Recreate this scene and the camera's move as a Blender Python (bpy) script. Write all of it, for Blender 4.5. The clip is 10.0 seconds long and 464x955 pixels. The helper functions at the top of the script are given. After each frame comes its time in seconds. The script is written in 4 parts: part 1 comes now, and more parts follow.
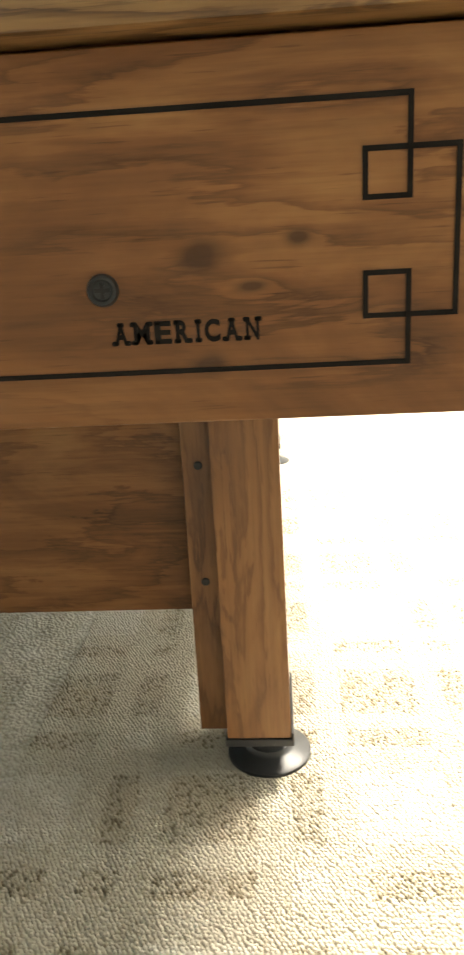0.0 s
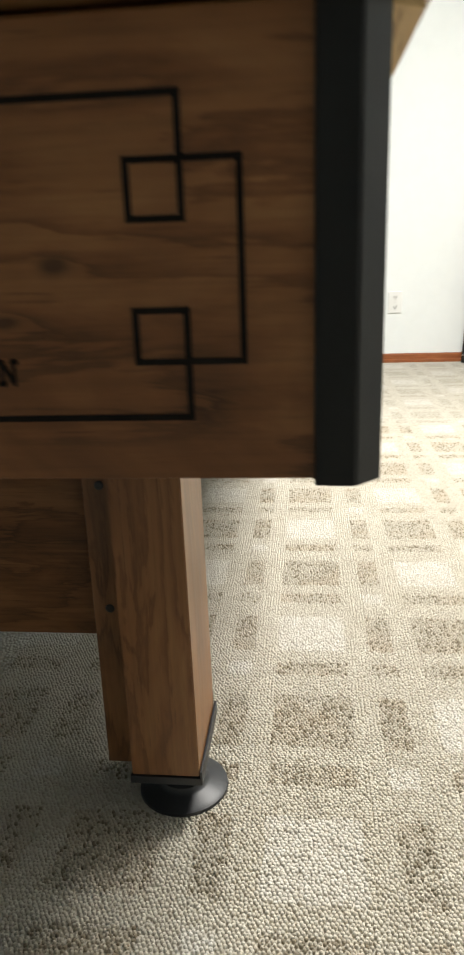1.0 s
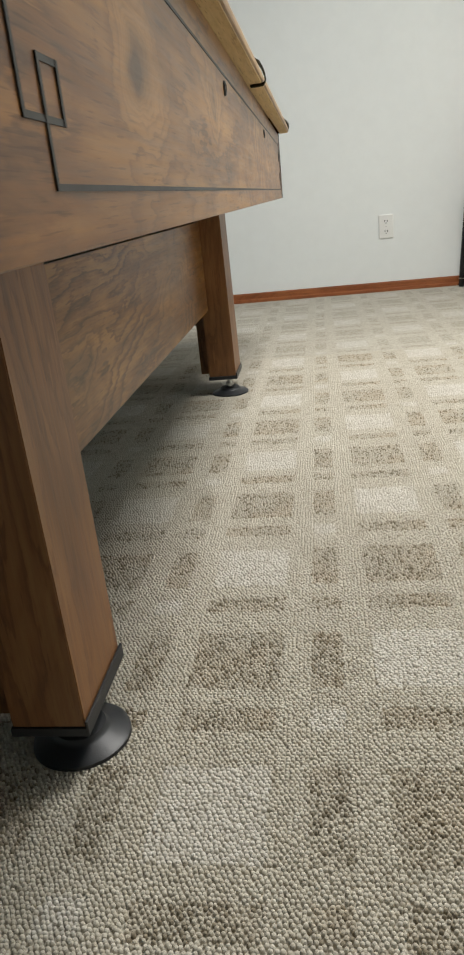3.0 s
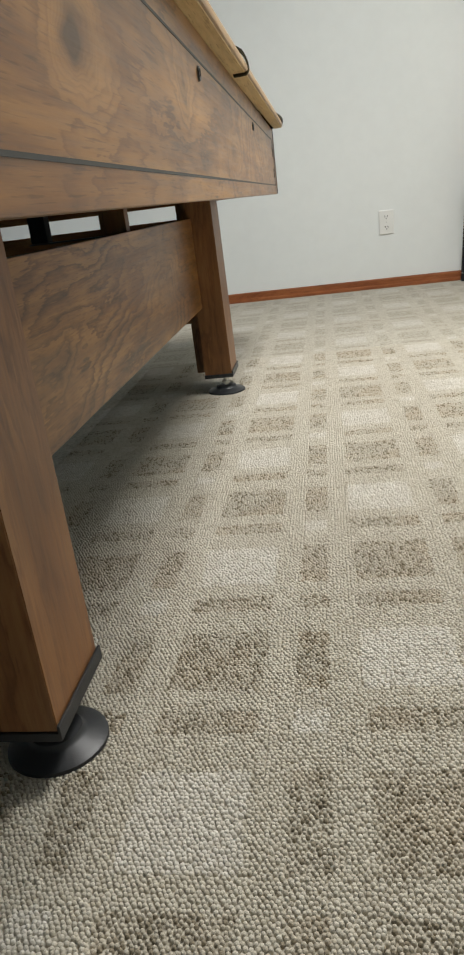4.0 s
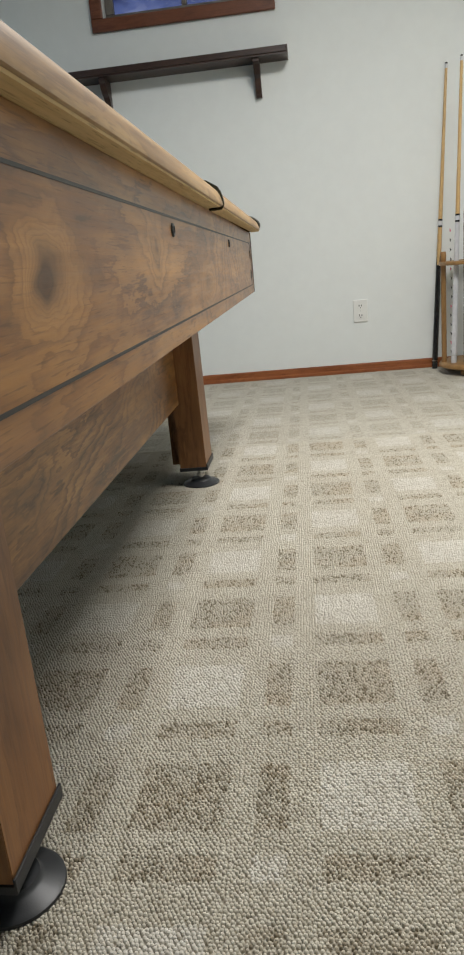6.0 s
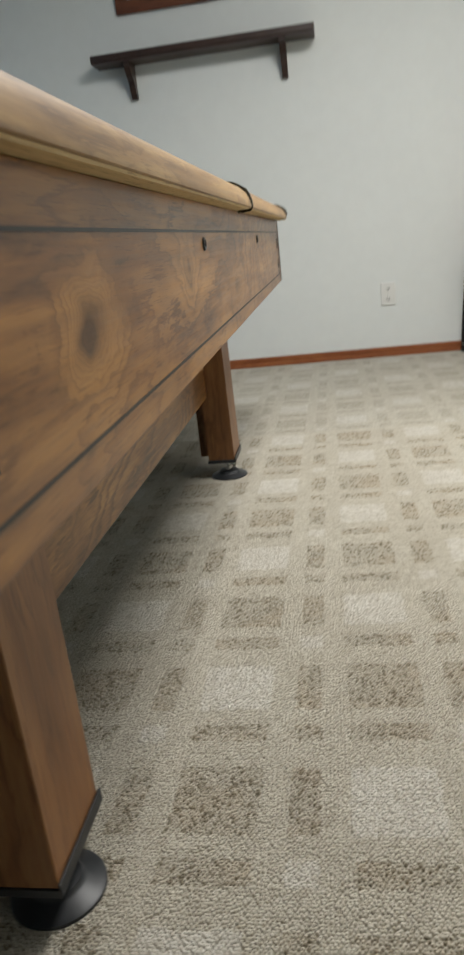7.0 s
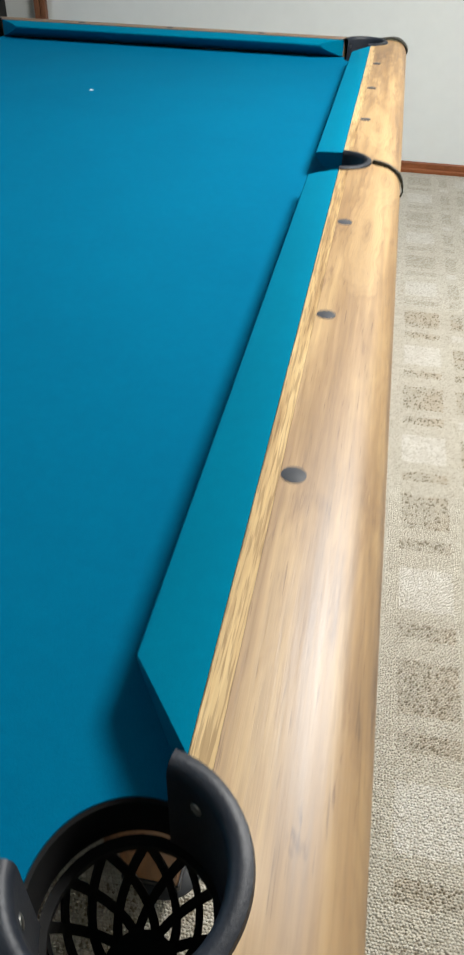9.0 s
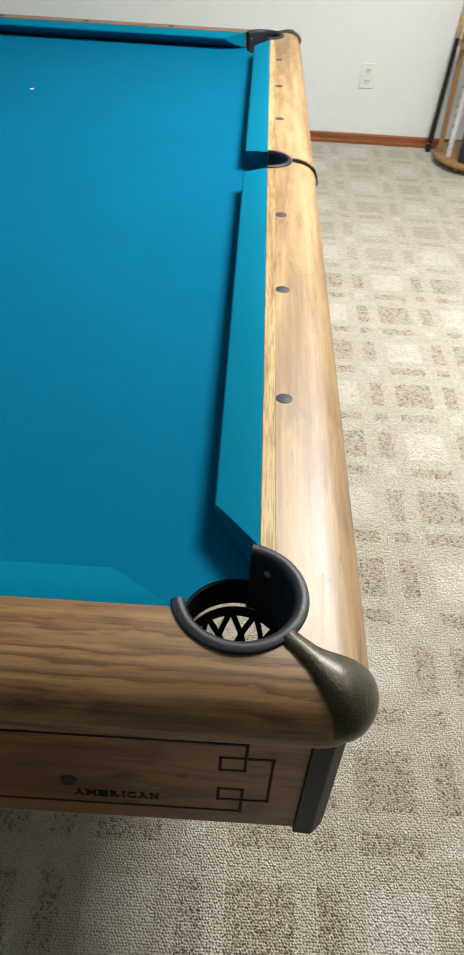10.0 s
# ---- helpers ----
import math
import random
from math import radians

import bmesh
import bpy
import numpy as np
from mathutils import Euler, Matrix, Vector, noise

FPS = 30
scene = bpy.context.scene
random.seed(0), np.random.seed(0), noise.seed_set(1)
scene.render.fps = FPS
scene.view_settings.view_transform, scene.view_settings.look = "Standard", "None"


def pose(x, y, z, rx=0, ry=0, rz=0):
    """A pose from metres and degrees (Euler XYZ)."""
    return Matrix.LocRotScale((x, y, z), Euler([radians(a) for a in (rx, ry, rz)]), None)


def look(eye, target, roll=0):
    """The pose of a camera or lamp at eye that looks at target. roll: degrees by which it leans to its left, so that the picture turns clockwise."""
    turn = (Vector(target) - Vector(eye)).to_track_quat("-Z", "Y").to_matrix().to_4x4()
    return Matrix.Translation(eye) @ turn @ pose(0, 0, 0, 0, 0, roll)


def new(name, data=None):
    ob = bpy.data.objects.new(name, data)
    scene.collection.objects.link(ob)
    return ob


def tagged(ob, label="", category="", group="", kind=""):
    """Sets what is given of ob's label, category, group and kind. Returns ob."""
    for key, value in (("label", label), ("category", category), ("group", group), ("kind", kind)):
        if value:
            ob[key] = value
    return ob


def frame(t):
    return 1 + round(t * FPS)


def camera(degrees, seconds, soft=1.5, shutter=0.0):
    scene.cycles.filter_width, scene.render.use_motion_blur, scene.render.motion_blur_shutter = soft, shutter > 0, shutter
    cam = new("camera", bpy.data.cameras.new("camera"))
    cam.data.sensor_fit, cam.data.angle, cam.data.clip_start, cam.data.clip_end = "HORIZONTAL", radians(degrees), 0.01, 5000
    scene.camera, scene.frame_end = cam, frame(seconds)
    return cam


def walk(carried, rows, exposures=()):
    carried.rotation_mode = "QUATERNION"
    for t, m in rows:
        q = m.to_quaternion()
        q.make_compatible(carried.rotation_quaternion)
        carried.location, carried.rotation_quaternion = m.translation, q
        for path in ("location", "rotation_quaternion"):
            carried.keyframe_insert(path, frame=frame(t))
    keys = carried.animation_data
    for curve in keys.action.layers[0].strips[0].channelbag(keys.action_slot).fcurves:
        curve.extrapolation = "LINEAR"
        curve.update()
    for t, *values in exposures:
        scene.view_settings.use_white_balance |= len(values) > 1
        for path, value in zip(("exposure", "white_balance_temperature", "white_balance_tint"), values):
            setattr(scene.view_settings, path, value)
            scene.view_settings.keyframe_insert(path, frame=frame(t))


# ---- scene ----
cam = camera(35.4, 10.0, 2.2, 0.45)
EXPOSURE = [(0, 2.72, 7600, 10), (0.3, 1.88, 7250, 10), (0.5, 1.38, 6850, 10), (0.7, 1.1, 6700, 10), (1.0, 1.04, 6580, 10), (1.5, 0.78, 6500, 10), (2, 0.42, 6480, 10), (2.5, 0.25, 6480, 10), (4.5, 0.2, 6450, 10), (5.5, 0.15, 6420, 10), (7, 0.03, 6450, 10), (7.5, 0.1, 6330, 10), (8, 0.25, 6080, 10), (8.5, 0.58, 6080, 10), (9, 0.50, 6330, 10), (9.5, 0.5, 6420, 10), (10, 0.6, 6480, 10)]
PATH = [
    (0, (-0.138, -0.553, 0.627), (-0.275, 1.365, 0.076), -3.1),
    (0.5, (-0.102, -0.539, 0.656), (-0.188, 1.363, 0.043), -0.3),
    (0.7, (-0.073, -0.508, 0.668), (-0.174, 1.394, 0.058), -0.2),
    (1, (-0.011, -0.465, 0.646), (-0.219, 1.433, 0.049), -2.0),
    (1.2, (0.016, -0.438, 0.627), (-0.201, 1.452, 0.012), -3.7),
    (1.5, (0.04, -0.416, 0.606), (-0.194, 1.463, -0.039), -3.4),
    (2, (0.071, -0.381, 0.576), (-0.16, 1.48, -0.118), -3.5),
    (2.5, (0.097, -0.364, 0.561), (-0.127, 1.489, -0.156), -4.2),
    (2.7, (0.111, -0.36, 0.559), (-0.13, 1.49, -0.16), -5.0),
    (3.8, (0.156, -0.333, 0.537), (-0.153, 1.514, -0.164), -7.0),
    (4, (0.161, -0.328, 0.534), (-0.14, 1.519, -0.172), -7.2),
    (4.5, (0.175, -0.322, 0.537), (-0.11, 1.524, -0.177), -7.3),
    (5, (0.179, -0.325, 0.588), (-0.108, 1.535, -0.088), -5.9),
    (5.5, (0.186, -0.32, 0.621), (-0.076, 1.574, 0.034), -5.6),
    (5.7, (0.189, -0.321, 0.628), (-0.039, 1.586, 0.068), -5.7),
    (6.8, (0.186, -0.337, 0.652), (-0.079, 1.567, 0.1), -4.9),
    (7, (0.185, -0.327, 0.684), (-0.121, 1.553, 0.074), -6.4),
    (7.2, (0.185, -0.317, 0.728), (-0.156, 1.522, 0.018), -8.5),
    (7.5, (0.178, -0.298, 0.824), (-0.223, 1.5, 0.044), -6.5),
    (7.6, (0.166, -0.293, 0.842), (-0.252, 1.5, 0.062), -6.4),
    (7.8, (0.129, -0.298, 0.876), (-0.373, 1.483, 0.118), -4.7),
    (8, (0.07, -0.249, 0.882), (-0.424, 1.529, 0.112), -2.1),
    (8.2, (0.029, -0.228, 0.884), (-0.353, 1.529, 0.009), 1.6),
    (8.5, (0.002, -0.195, 0.963), (-0.283, 1.454, -0.132), 0.6),
    (8.7, (-0.007, -0.167, 1.049), (-0.3, 1.384, -0.18), 0.3),
    (9, (-0.008, -0.168, 1.157), (-0.271, 1.346, -0.124), 1.7),
    (9.5, (-0.023, -0.371, 1.271), (-0.212, 1.105, -0.065), 1.1),
    (10, (-0.094, -0.453, 1.323), (-0.095, 1.022, -0.028), 3.6),
]
walk(cam, [(t, look(eye, target, roll)) for t, eye, target, roll in PATH], EXPOSURE)

# ---- light ----
world = bpy.data.worlds.new("world")
scene.world = world
world.use_nodes = True
wn = world.node_tree.nodes
wn["Background"].inputs[0].default_value = (0.16, 0.22, 0.42, 1)
wn["Background"].inputs[1].default_value = 0.3


def area(name, loc, target, sx, sy, power, color):
    d = bpy.data.lights.new(name, "AREA")
    d.shape, d.size, d.size_y, d.energy, d.color = "RECTANGLE", sx, sy, power, color
    ob = new(name, d)
    ob.matrix_world = look(loc, target)
    return ob


# main ceiling lamp, out of view, placed by the shadows and rail highlight
area("unseen_overhead_lamp", (0.72, 1.4, 2.385), (0.72, 1.401, 0), 0.8, 0.8, 71, (1, 0.975, 0.93))
# added bluish fill with no real lamp behind it, tints the left wall
area("unseen_overhead_lamp", (-2.4, 1.2, 2.385), (-2.4, 1.201, 0), 0.34, 0.34, 11, (0.5, 0.72, 1))


# ---- materials ----
def nodes_of(name):
    m = bpy.data.materials.new(name)
    m.use_nodes = True
    t = m.node_tree
    return m, t, t.nodes["Principled BSDF"]


def add(t, kind, **vals):
    n = t.nodes.new(kind)
    for k, v in vals.items():
        if k == "op":
            n.operation = v
        elif k == "data":
            n.data_type = v
        elif k == "blend":
            n.blend_type = v
    return n


def link(t, a, ai, b, bi):
    t.links.new(a.outputs[ai], b.inputs[bi])


def calc(t, op, a, b=None, c=None):
    n = add(t, "ShaderNodeMath", op=op)
    for i, v in enumerate((a, b, c)):
        if v is None:
            continue
        if isinstance(v, (int, float)):
            n.inputs[i].default_value = v
        else:
            t.links.new(v, n.inputs[i])
    return n.outputs[0]


def mixed(t, fac, a, b, blend="MIX"):
    n = add(t, "ShaderNodeMix", data="RGBA", blend=blend)
    for key, v in ((0, fac), (6, a), (7, b)):
        if isinstance(v, (int, float)):
            n.inputs[key].default_value = v
        elif isinstance(v, tuple):
            n.inputs[key].default_value = (*v, 1)
        else:
            t.links.new(v, n.inputs[key])
    return n.outputs[2]


def texture(t, scale, detail=4, rough=0.5, distort=0.0, stretch=(1, 1, 1), shift=(0, 0, 0), source=None):
    co = add(t, "ShaderNodeTexCoord")
    mp = add(t, "ShaderNodeMapping")
    mp.inputs["Scale"].default_value = stretch
    mp.inputs["Location"].default_value = shift
    if source is None:
        link(t, co, "Object", mp, "Vector")
    else:
        t.links.new(source, mp.inputs["Vector"])
    n = add(t, "ShaderNodeTexNoise")
    link(t, mp, 0, n, "Vector")
    n.inputs["Scale"].default_value = scale
    n.inputs["Detail"].default_value = detail
    n.inputs["Roughness"].default_value = rough
    n.inputs["Distortion"].default_value = distort
    return n


def ramp(t, fac, stops):
    n = add(t, "ShaderNodeValToRGB")
    e = n.color_ramp.elements
    while len(e) < len(stops):
        e.new(0.5)
    for el, (p, c) in zip(e, stops):
        el.position, el.color = p, (*c, 1) if len(c) == 3 else c
    t.links.new(fac, n.inputs[0])
    return n.outputs[0]


def bump(t, b, height, strength, dist=0.001):
    n = add(t, "ShaderNodeBump")
    n.inputs["Strength"].default_value = strength
    n.inputs["Distance"].default_value = dist
    t.links.new(height, n.inputs["Height"])
    t.links.new(n.outputs[0], b.inputs["Normal"])


def wood(name, axis, dark, mid, light, seed=0.0, rough=0.43, figure=1.0, run=0.3, streaky=0.5, knots=(), spec=0.4, blotch=0.5, pore=0.36, coat=0.0, eye=0.85):
    """Timber print: growth rings that swirl round a few knots, long streaks, fibres and pores along an axis.
    knots: place along the axis, place across it, length, width, strength and the axis across."""
    m, t, b = nodes_of(name)
    k = "XYZ".index(axis)
    along = lambda f: tuple(f if i == k else 1.0 for i in range(3))
    sh = (seed, seed * 1.7, seed * 0.6)
    co = add(t, "ShaderNodeTexCoord")
    sep = add(t, "ShaderNodeSeparateXYZ")
    link(t, co, "Object", sep, 0)
    field = texture(t, 3.4, 2, 0.4, 0.7, along(run), sh).outputs[0]
    eyes, glow = 0.0, 0.0
    sway = texture(t, 13, 3, 0.55, 0.4, along(0.6), sh)
    saw_gate = texture(t, 34, 4, 0.65, 1.5, along(0.6), (seed, 3, 1))
    part_sway = add(t, "ShaderNodeSeparateColor")
    link(t, sway, "Color", part_sway, 0)
    for a0, c0, la, lc, amp, cross in knots:
        da = calc(t, "DIVIDE", calc(t, "SUBTRACT", sep.outputs[k], a0), la)
        dc = calc(t, "DIVIDE", calc(t, "SUBTRACT", sep.outputs["XYZ".index(cross)], c0), lc)
        da = calc(t, "MULTIPLY_ADD", calc(t, "SUBTRACT", part_sway.outputs[0], 0.5), 2.2, da)
        dc = calc(t, "MULTIPLY_ADD", calc(t, "SUBTRACT", part_sway.outputs[1], 0.5), 2.2, dc)
        d2 = calc(t, "ADD", calc(t, "MULTIPLY", da, da), calc(t, "MULTIPLY", dc, dc))
        hill = calc(t, "POWER", 2.718, calc(t, "MULTIPLY", d2, -1.0))
        field = calc(t, "MULTIPLY_ADD", hill, amp, field)
        ringed = calc(t, "MULTIPLY", d2, calc(t, "POWER", 2.718, calc(t, "MULTIPLY", d2, -1.6)))
        glow = calc(t, "ADD", glow, calc(t, "MULTIPLY", ringed, calc(t, "MULTIPLY", saw_gate.outputs[0], 9.0 * min(1.0, amp * 3))))
        eyes = calc(t, "ADD", eyes, calc(t, "MULTIPLY", calc(t, "POWER", 2.718, calc(t, "MULTIPLY", d2, -3.0)), min(1.0, 2.0 * amp) if cross == "Z" and axis == "Y" else 1.0))
    ripple = texture(t, 38, 4, 0.6, 0.6, along(0.22), sh)
    fray = texture(t, 260, 3, 0.6, 0.0, along(0.05), sh)
    turns = calc(t, "MULTIPLY_ADD", field, 17.0, calc(t, "MULTIPLY", ripple.outputs[0], 2.0))
    turns = calc(t, "MULTIPLY_ADD", fray.outputs[0], 0.7, turns)
    saw = ramp(t, calc(t, "FRACT", turns), [(0.0, (0.30, 0.30, 0.30)), (0.10, (0.62, 0.62, 0.62)), (0.45, (0.66, 0.66, 0.66)), (0.8, (0.46, 0.46, 0.46)), (0.97, (0.24, 0.24, 0.24))])
    show = ramp(t, texture(t, 5.5, 3, 0.5, 0.3, along(0.5), (seed + 2, seed, 1)).outputs[0], [(0.36, (0.35, 0.35, 0.35)), (0.6, (1, 1, 1))])
    broad = texture(t, 7.0, 5, 0.6, 1.2, along(0.4), (seed + 5, 1, seed))
    streak = texture(t, 46, 5, 0.62, 0.3, along(0.045), sh)
    fib = texture(t, 210, 4, 0.65, 0.15, along(0.03), sh)
    pores = texture(t, 520, 2, 0.5, 0.0, along(0.045), sh)
    tone = calc(t, "MULTIPLY_ADD", calc(t, "SUBTRACT", saw, 0.52), calc(t, "MULTIPLY", show, 0.95 * figure), 0.5)
    tone = calc(t, "MULTIPLY_ADD", calc(t, "SUBTRACT", broad.outputs[0], 0.5), blotch, tone)
    tone = calc(t, "MULTIPLY_ADD", calc(t, "SUBTRACT", streak.outputs[0], 0.5), 1.1 * streaky, tone)
    col = ramp(t, tone, [(0.24, dark), (0.5, mid), (0.74, light)])
    col = mixed(t, 0.3, col, ramp(t, fib.outputs[0], [(0.32, (0.4, 0.37, 0.34)), (0.6, (1, 1, 1))]), "MULTIPLY")
    col = mixed(t, 0.5, col, ramp(t, pores.outputs[0], [(pore - 0.05, (0.3, 0.24, 0.2)), (pore + 0.05, (1, 1, 1))]), "MULTIPLY")
    if knots:
        col = mixed(t, calc(t, "MINIMUM", calc(t, "MULTIPLY", glow, 0.55), 0.5), col, light)
        col = mixed(t, calc(t, "MINIMUM", calc(t, "MULTIPLY", eyes, 1.4 * eye), eye), col, tuple(c * 0.7 for c in dark))
    t.links.new(col, b.inputs["Base Color"])
    r = calc(t, "MULTIPLY_ADD", fib.outputs[0], 0.2, rough - 0.1)
    t.links.new(r, b.inputs["Roughness"])
    b.inputs["Specular IOR Level"].default_value = spec
    b.inputs["Coat Weight"].default_value = coat
    b.inputs["Coat Roughness"].default_value = 0.2
    bump(t, b, calc(t, "ADD", pores.outputs[0], fib.outputs[0]), 0.14, 0.0006)
    return m


def plain(name, col, rough=0.5, metal=0.0, vary=0.12, scale=30.0, relief=0.0, grain=200.0, sheen=0.0, spec=0.5, coat=0.0, coat_rough=0.26):
    """A painted, moulded or metal surface with two scales of wear."""
    m, t, b = nodes_of(name)
    big, fine = texture(t, scale, 4, 0.6), texture(t, grain, 3, 0.6)
    f = calc(t, "ADD", calc(t, "MULTIPLY", big.outputs[0], 0.7), calc(t, "MULTIPLY", fine.outputs[0], 0.3))
    lo, hi = tuple(max(0, c * (1 - vary)) for c in col), tuple(c * (1 + vary) for c in col)
    t.links.new(ramp(t, f, [(0.35, lo), (0.65, hi)]), b.inputs["Base Color"])
    t.links.new(calc(t, "MULTIPLY_ADD", f, 0.2, rough - 0.1), b.inputs["Roughness"])
    b.inputs["Metallic"].default_value = metal
    b.inputs["Sheen Weight"].default_value = sheen
    b.inputs["Specular IOR Level"].default_value = spec
    b.inputs["Coat Weight"].default_value = coat
    b.inputs["Coat Roughness"].default_value = coat_rough
    if relief:
        bump(t, b, fine.outputs[0], relief, 0.001)
    return m


WD, WM, WL = (0.075, 0.031, 0.011), (0.20, 0.094, 0.035), (0.36, 0.196, 0.078)
TX, TY = -0.6698, 1.1176
walnut_x = wood("walnut_laminate_along_x", "X", WD, (0.20, 0.084, 0.030), (0.35, 0.172, 0.066), 0.3, 0.42, 0.5, 0.3, 0.24,
                [(-0.175 - TX, 0.632, 0.020, 0.013, 0.03, "Z"), (-0.124 - TX, 0.640, 0.012, 0.008, 0.03, "Z"), (-0.15 - TX, 0.616, 0.012, 0.005, 0.03, "Z"), (-0.175 - TX, 0.578, 0.022, 0.01, 0.03, "Z"), (-0.52 - TX, 0.66, 0.05, 0.02, 0.1, "Z")], 0.35, 0.8, 0.30)
walnut_y = wood("walnut_laminate_along_y", "Y", (0.070, 0.030, 0.010), (0.200, 0.088, 0.026), (0.43, 0.220, 0.066), 1.9, 0.36, 0.7, 0.34, 0.45,
                [(0.178 - TY, 0.636, 0.050, 0.034, 0.5, "Z"), (0.55 - TY, 0.66, 0.07, 0.032, 0.2, "Z"), (1.05 - TY, 0.61, 0.09, 0.03, 0.2, "Z"), (1.9 - TY, 0.65, 0.08, 0.03, 0.2, "Z"), (1.35 - TY, 0.40, 0.14, 0.05, 0.12, "Z"), (0.62 - TY, 0.36, 0.12, 0.04, 0.1, "Z")], 0.34, coat=0.12)
walnut_z = wood("walnut_laminate_along_z", "Z", (0.085, 0.031, 0.010), (0.225, 0.098, 0.034), (0.37, 0.186, 0.07), 4.1, 0.40, 0.55, 0.2, 0.28, spec=0.5, pore=0.30)
# the end rails' copy of the rail laminate is toned darker than the side rails'
rail_x = wood("darker_rail_laminate_along_x", "X", (0.085, 0.042, 0.017), (0.178, 0.093, 0.036), (0.33, 0.192, 0.076), 7.7, 0.38, 0.85, 0.12, 0.75, spec=0.5, blotch=0.3, coat=0.1)
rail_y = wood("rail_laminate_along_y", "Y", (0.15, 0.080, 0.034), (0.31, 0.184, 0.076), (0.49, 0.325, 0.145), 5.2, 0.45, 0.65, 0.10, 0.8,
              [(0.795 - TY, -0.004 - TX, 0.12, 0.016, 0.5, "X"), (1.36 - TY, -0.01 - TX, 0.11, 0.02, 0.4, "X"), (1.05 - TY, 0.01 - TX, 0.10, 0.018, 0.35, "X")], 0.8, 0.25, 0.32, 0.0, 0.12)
OD, OM, OL = (0.26, 0.145, 0.055), (0.56, 0.385, 0.175), (0.68, 0.51, 0.26)
raw_wood = wood("raw_pale_underside_wood", "Y", (0.46, 0.31, 0.14), (0.60, 0.44, 0.22), (0.68, 0.52, 0.28), 6.6, 0.6, 0.3, 0.1, 0.4, spec=0.2)
oak_y = wood("oak_strip_along_y", "Y", OD, OM, OL, 2.2, 0.45, 0.3, 0.08, 1.0, pore=0.46)
cherry_x = wood("stained_baseboard_wood", "X", (0.16, 0.045, 0.014), (0.27, 0.085, 0.028), (0.36, 0.13, 0.045), 3.3, 0.35, 0.4)
dark_wood = wood("dark_stained_wood", "X", (0.018, 0.010, 0.008), (0.04, 0.021, 0.016), (0.07, 0.038, 0.026), 6.1, 0.4, 0.5)
frame_wood = wood("red_brown_frame_wood", "X", (0.09, 0.028, 0.014), (0.15, 0.05, 0.024), (0.21, 0.075, 0.035), 8.4, 0.4, 0.4)
rack_wood = wood("honey_oak_rack_wood", "Z", (0.20, 0.10, 0.035), (0.34, 0.19, 0.07), (0.45, 0.28, 0.12), 1.1, 0.4, 0.4)
rack_base_wood = wood("honey_oak_base_wood", "X", (0.20, 0.10, 0.035), (0.34, 0.19, 0.07), (0.45, 0.28, 0.12), 1.4, 0.4, 0.4)
post_wood = wood("red_brown_post_wood", "Z", (0.10, 0.035, 0.018), (0.19, 0.075, 0.036), (0.27, 0.12, 0.06), 2.7, 0.4, 0.4)
black_paint = plain("black_inlay_paint", (0.010, 0.009, 0.008), 0.5, spec=0.35, coat=0.25)
black_print = plain("black_print", (0.011, 0.009, 0.008), 0.7, spec=0.15)
black_plastic = plain("black_moulded_plastic", (0.022, 0.024, 0.027), 0.42, relief=0.15, grain=500)
black_rubber = plain("black_pocket_rubber", (0.0135, 0.0165, 0.023), 0.46, relief=0.3, grain=350, spec=0.38)
basket_plastic = plain("black_basket_plastic", (0.008, 0.008, 0.008), 0.75, spec=0.2)
trim_plastic = plain("charcoal_trim_plastic", (0.0105, 0.012, 0.0125), 0.52, relief=0.12, grain=700, spec=0.28)
dark_steel = plain("dark_steel", (0.10, 0.10, 0.10), 0.35, metal=1.0)
bright_steel = plain("zinc_steel", (0.5, 0.5, 0.48), 0.3, metal=1.0)
bronze = plain("hammered_bronze", (0.045, 0.040, 0.024), 0.32, metal=0.8, vary=0.6, scale=520, relief=0.75, grain=720, spec=0.4, coat=0.35, coat_rough=0.24)
bolt_black = plain("blackened_steel", (0.03, 0.031, 0.032), 0.38, metal=0.4)
sight_plastic = plain("grey_sight_plastic", (0.05, 0.053, 0.06), 0.55, spec=0.3)
white_plastic = plain("white_plastic", (0.74, 0.74, 0.71), 0.35, vary=0.02)
slot_dark = plain("dark_slot", (0.03, 0.03, 0.03), 0.6)
screen_black = plain("dark_screen_glass", (0.012, 0.014, 0.02), 0.12)
cabinet_black = plain("blue_black_cabinet", (0.012, 0.014, 0.022), 0.45)
cue_maple = wood("maple_cue_shaft", "Z", (0.48, 0.30, 0.12), (0.60, 0.40, 0.18), (0.68, 0.49, 0.25), 0.9, 0.3, 0.3)
cue_black = plain("black_cue_butt", (0.012, 0.012, 0.013), 0.25)
cue_white = plain("white_cue_butt", (0.6, 0.6, 0.62), 0.25)
cue_navy = plain("navy_cue_sleeve", (0.02, 0.025, 0.05), 0.5)
brass = plain("brass_ring", (0.55, 0.38, 0.14), 0.3, metal=1.0)
pink = plain("pink_mark", (0.6, 0.12, 0.2), 0.4)
chalk_white = plain("white_spot", (0.75, 0.75, 0.75), 0.7)


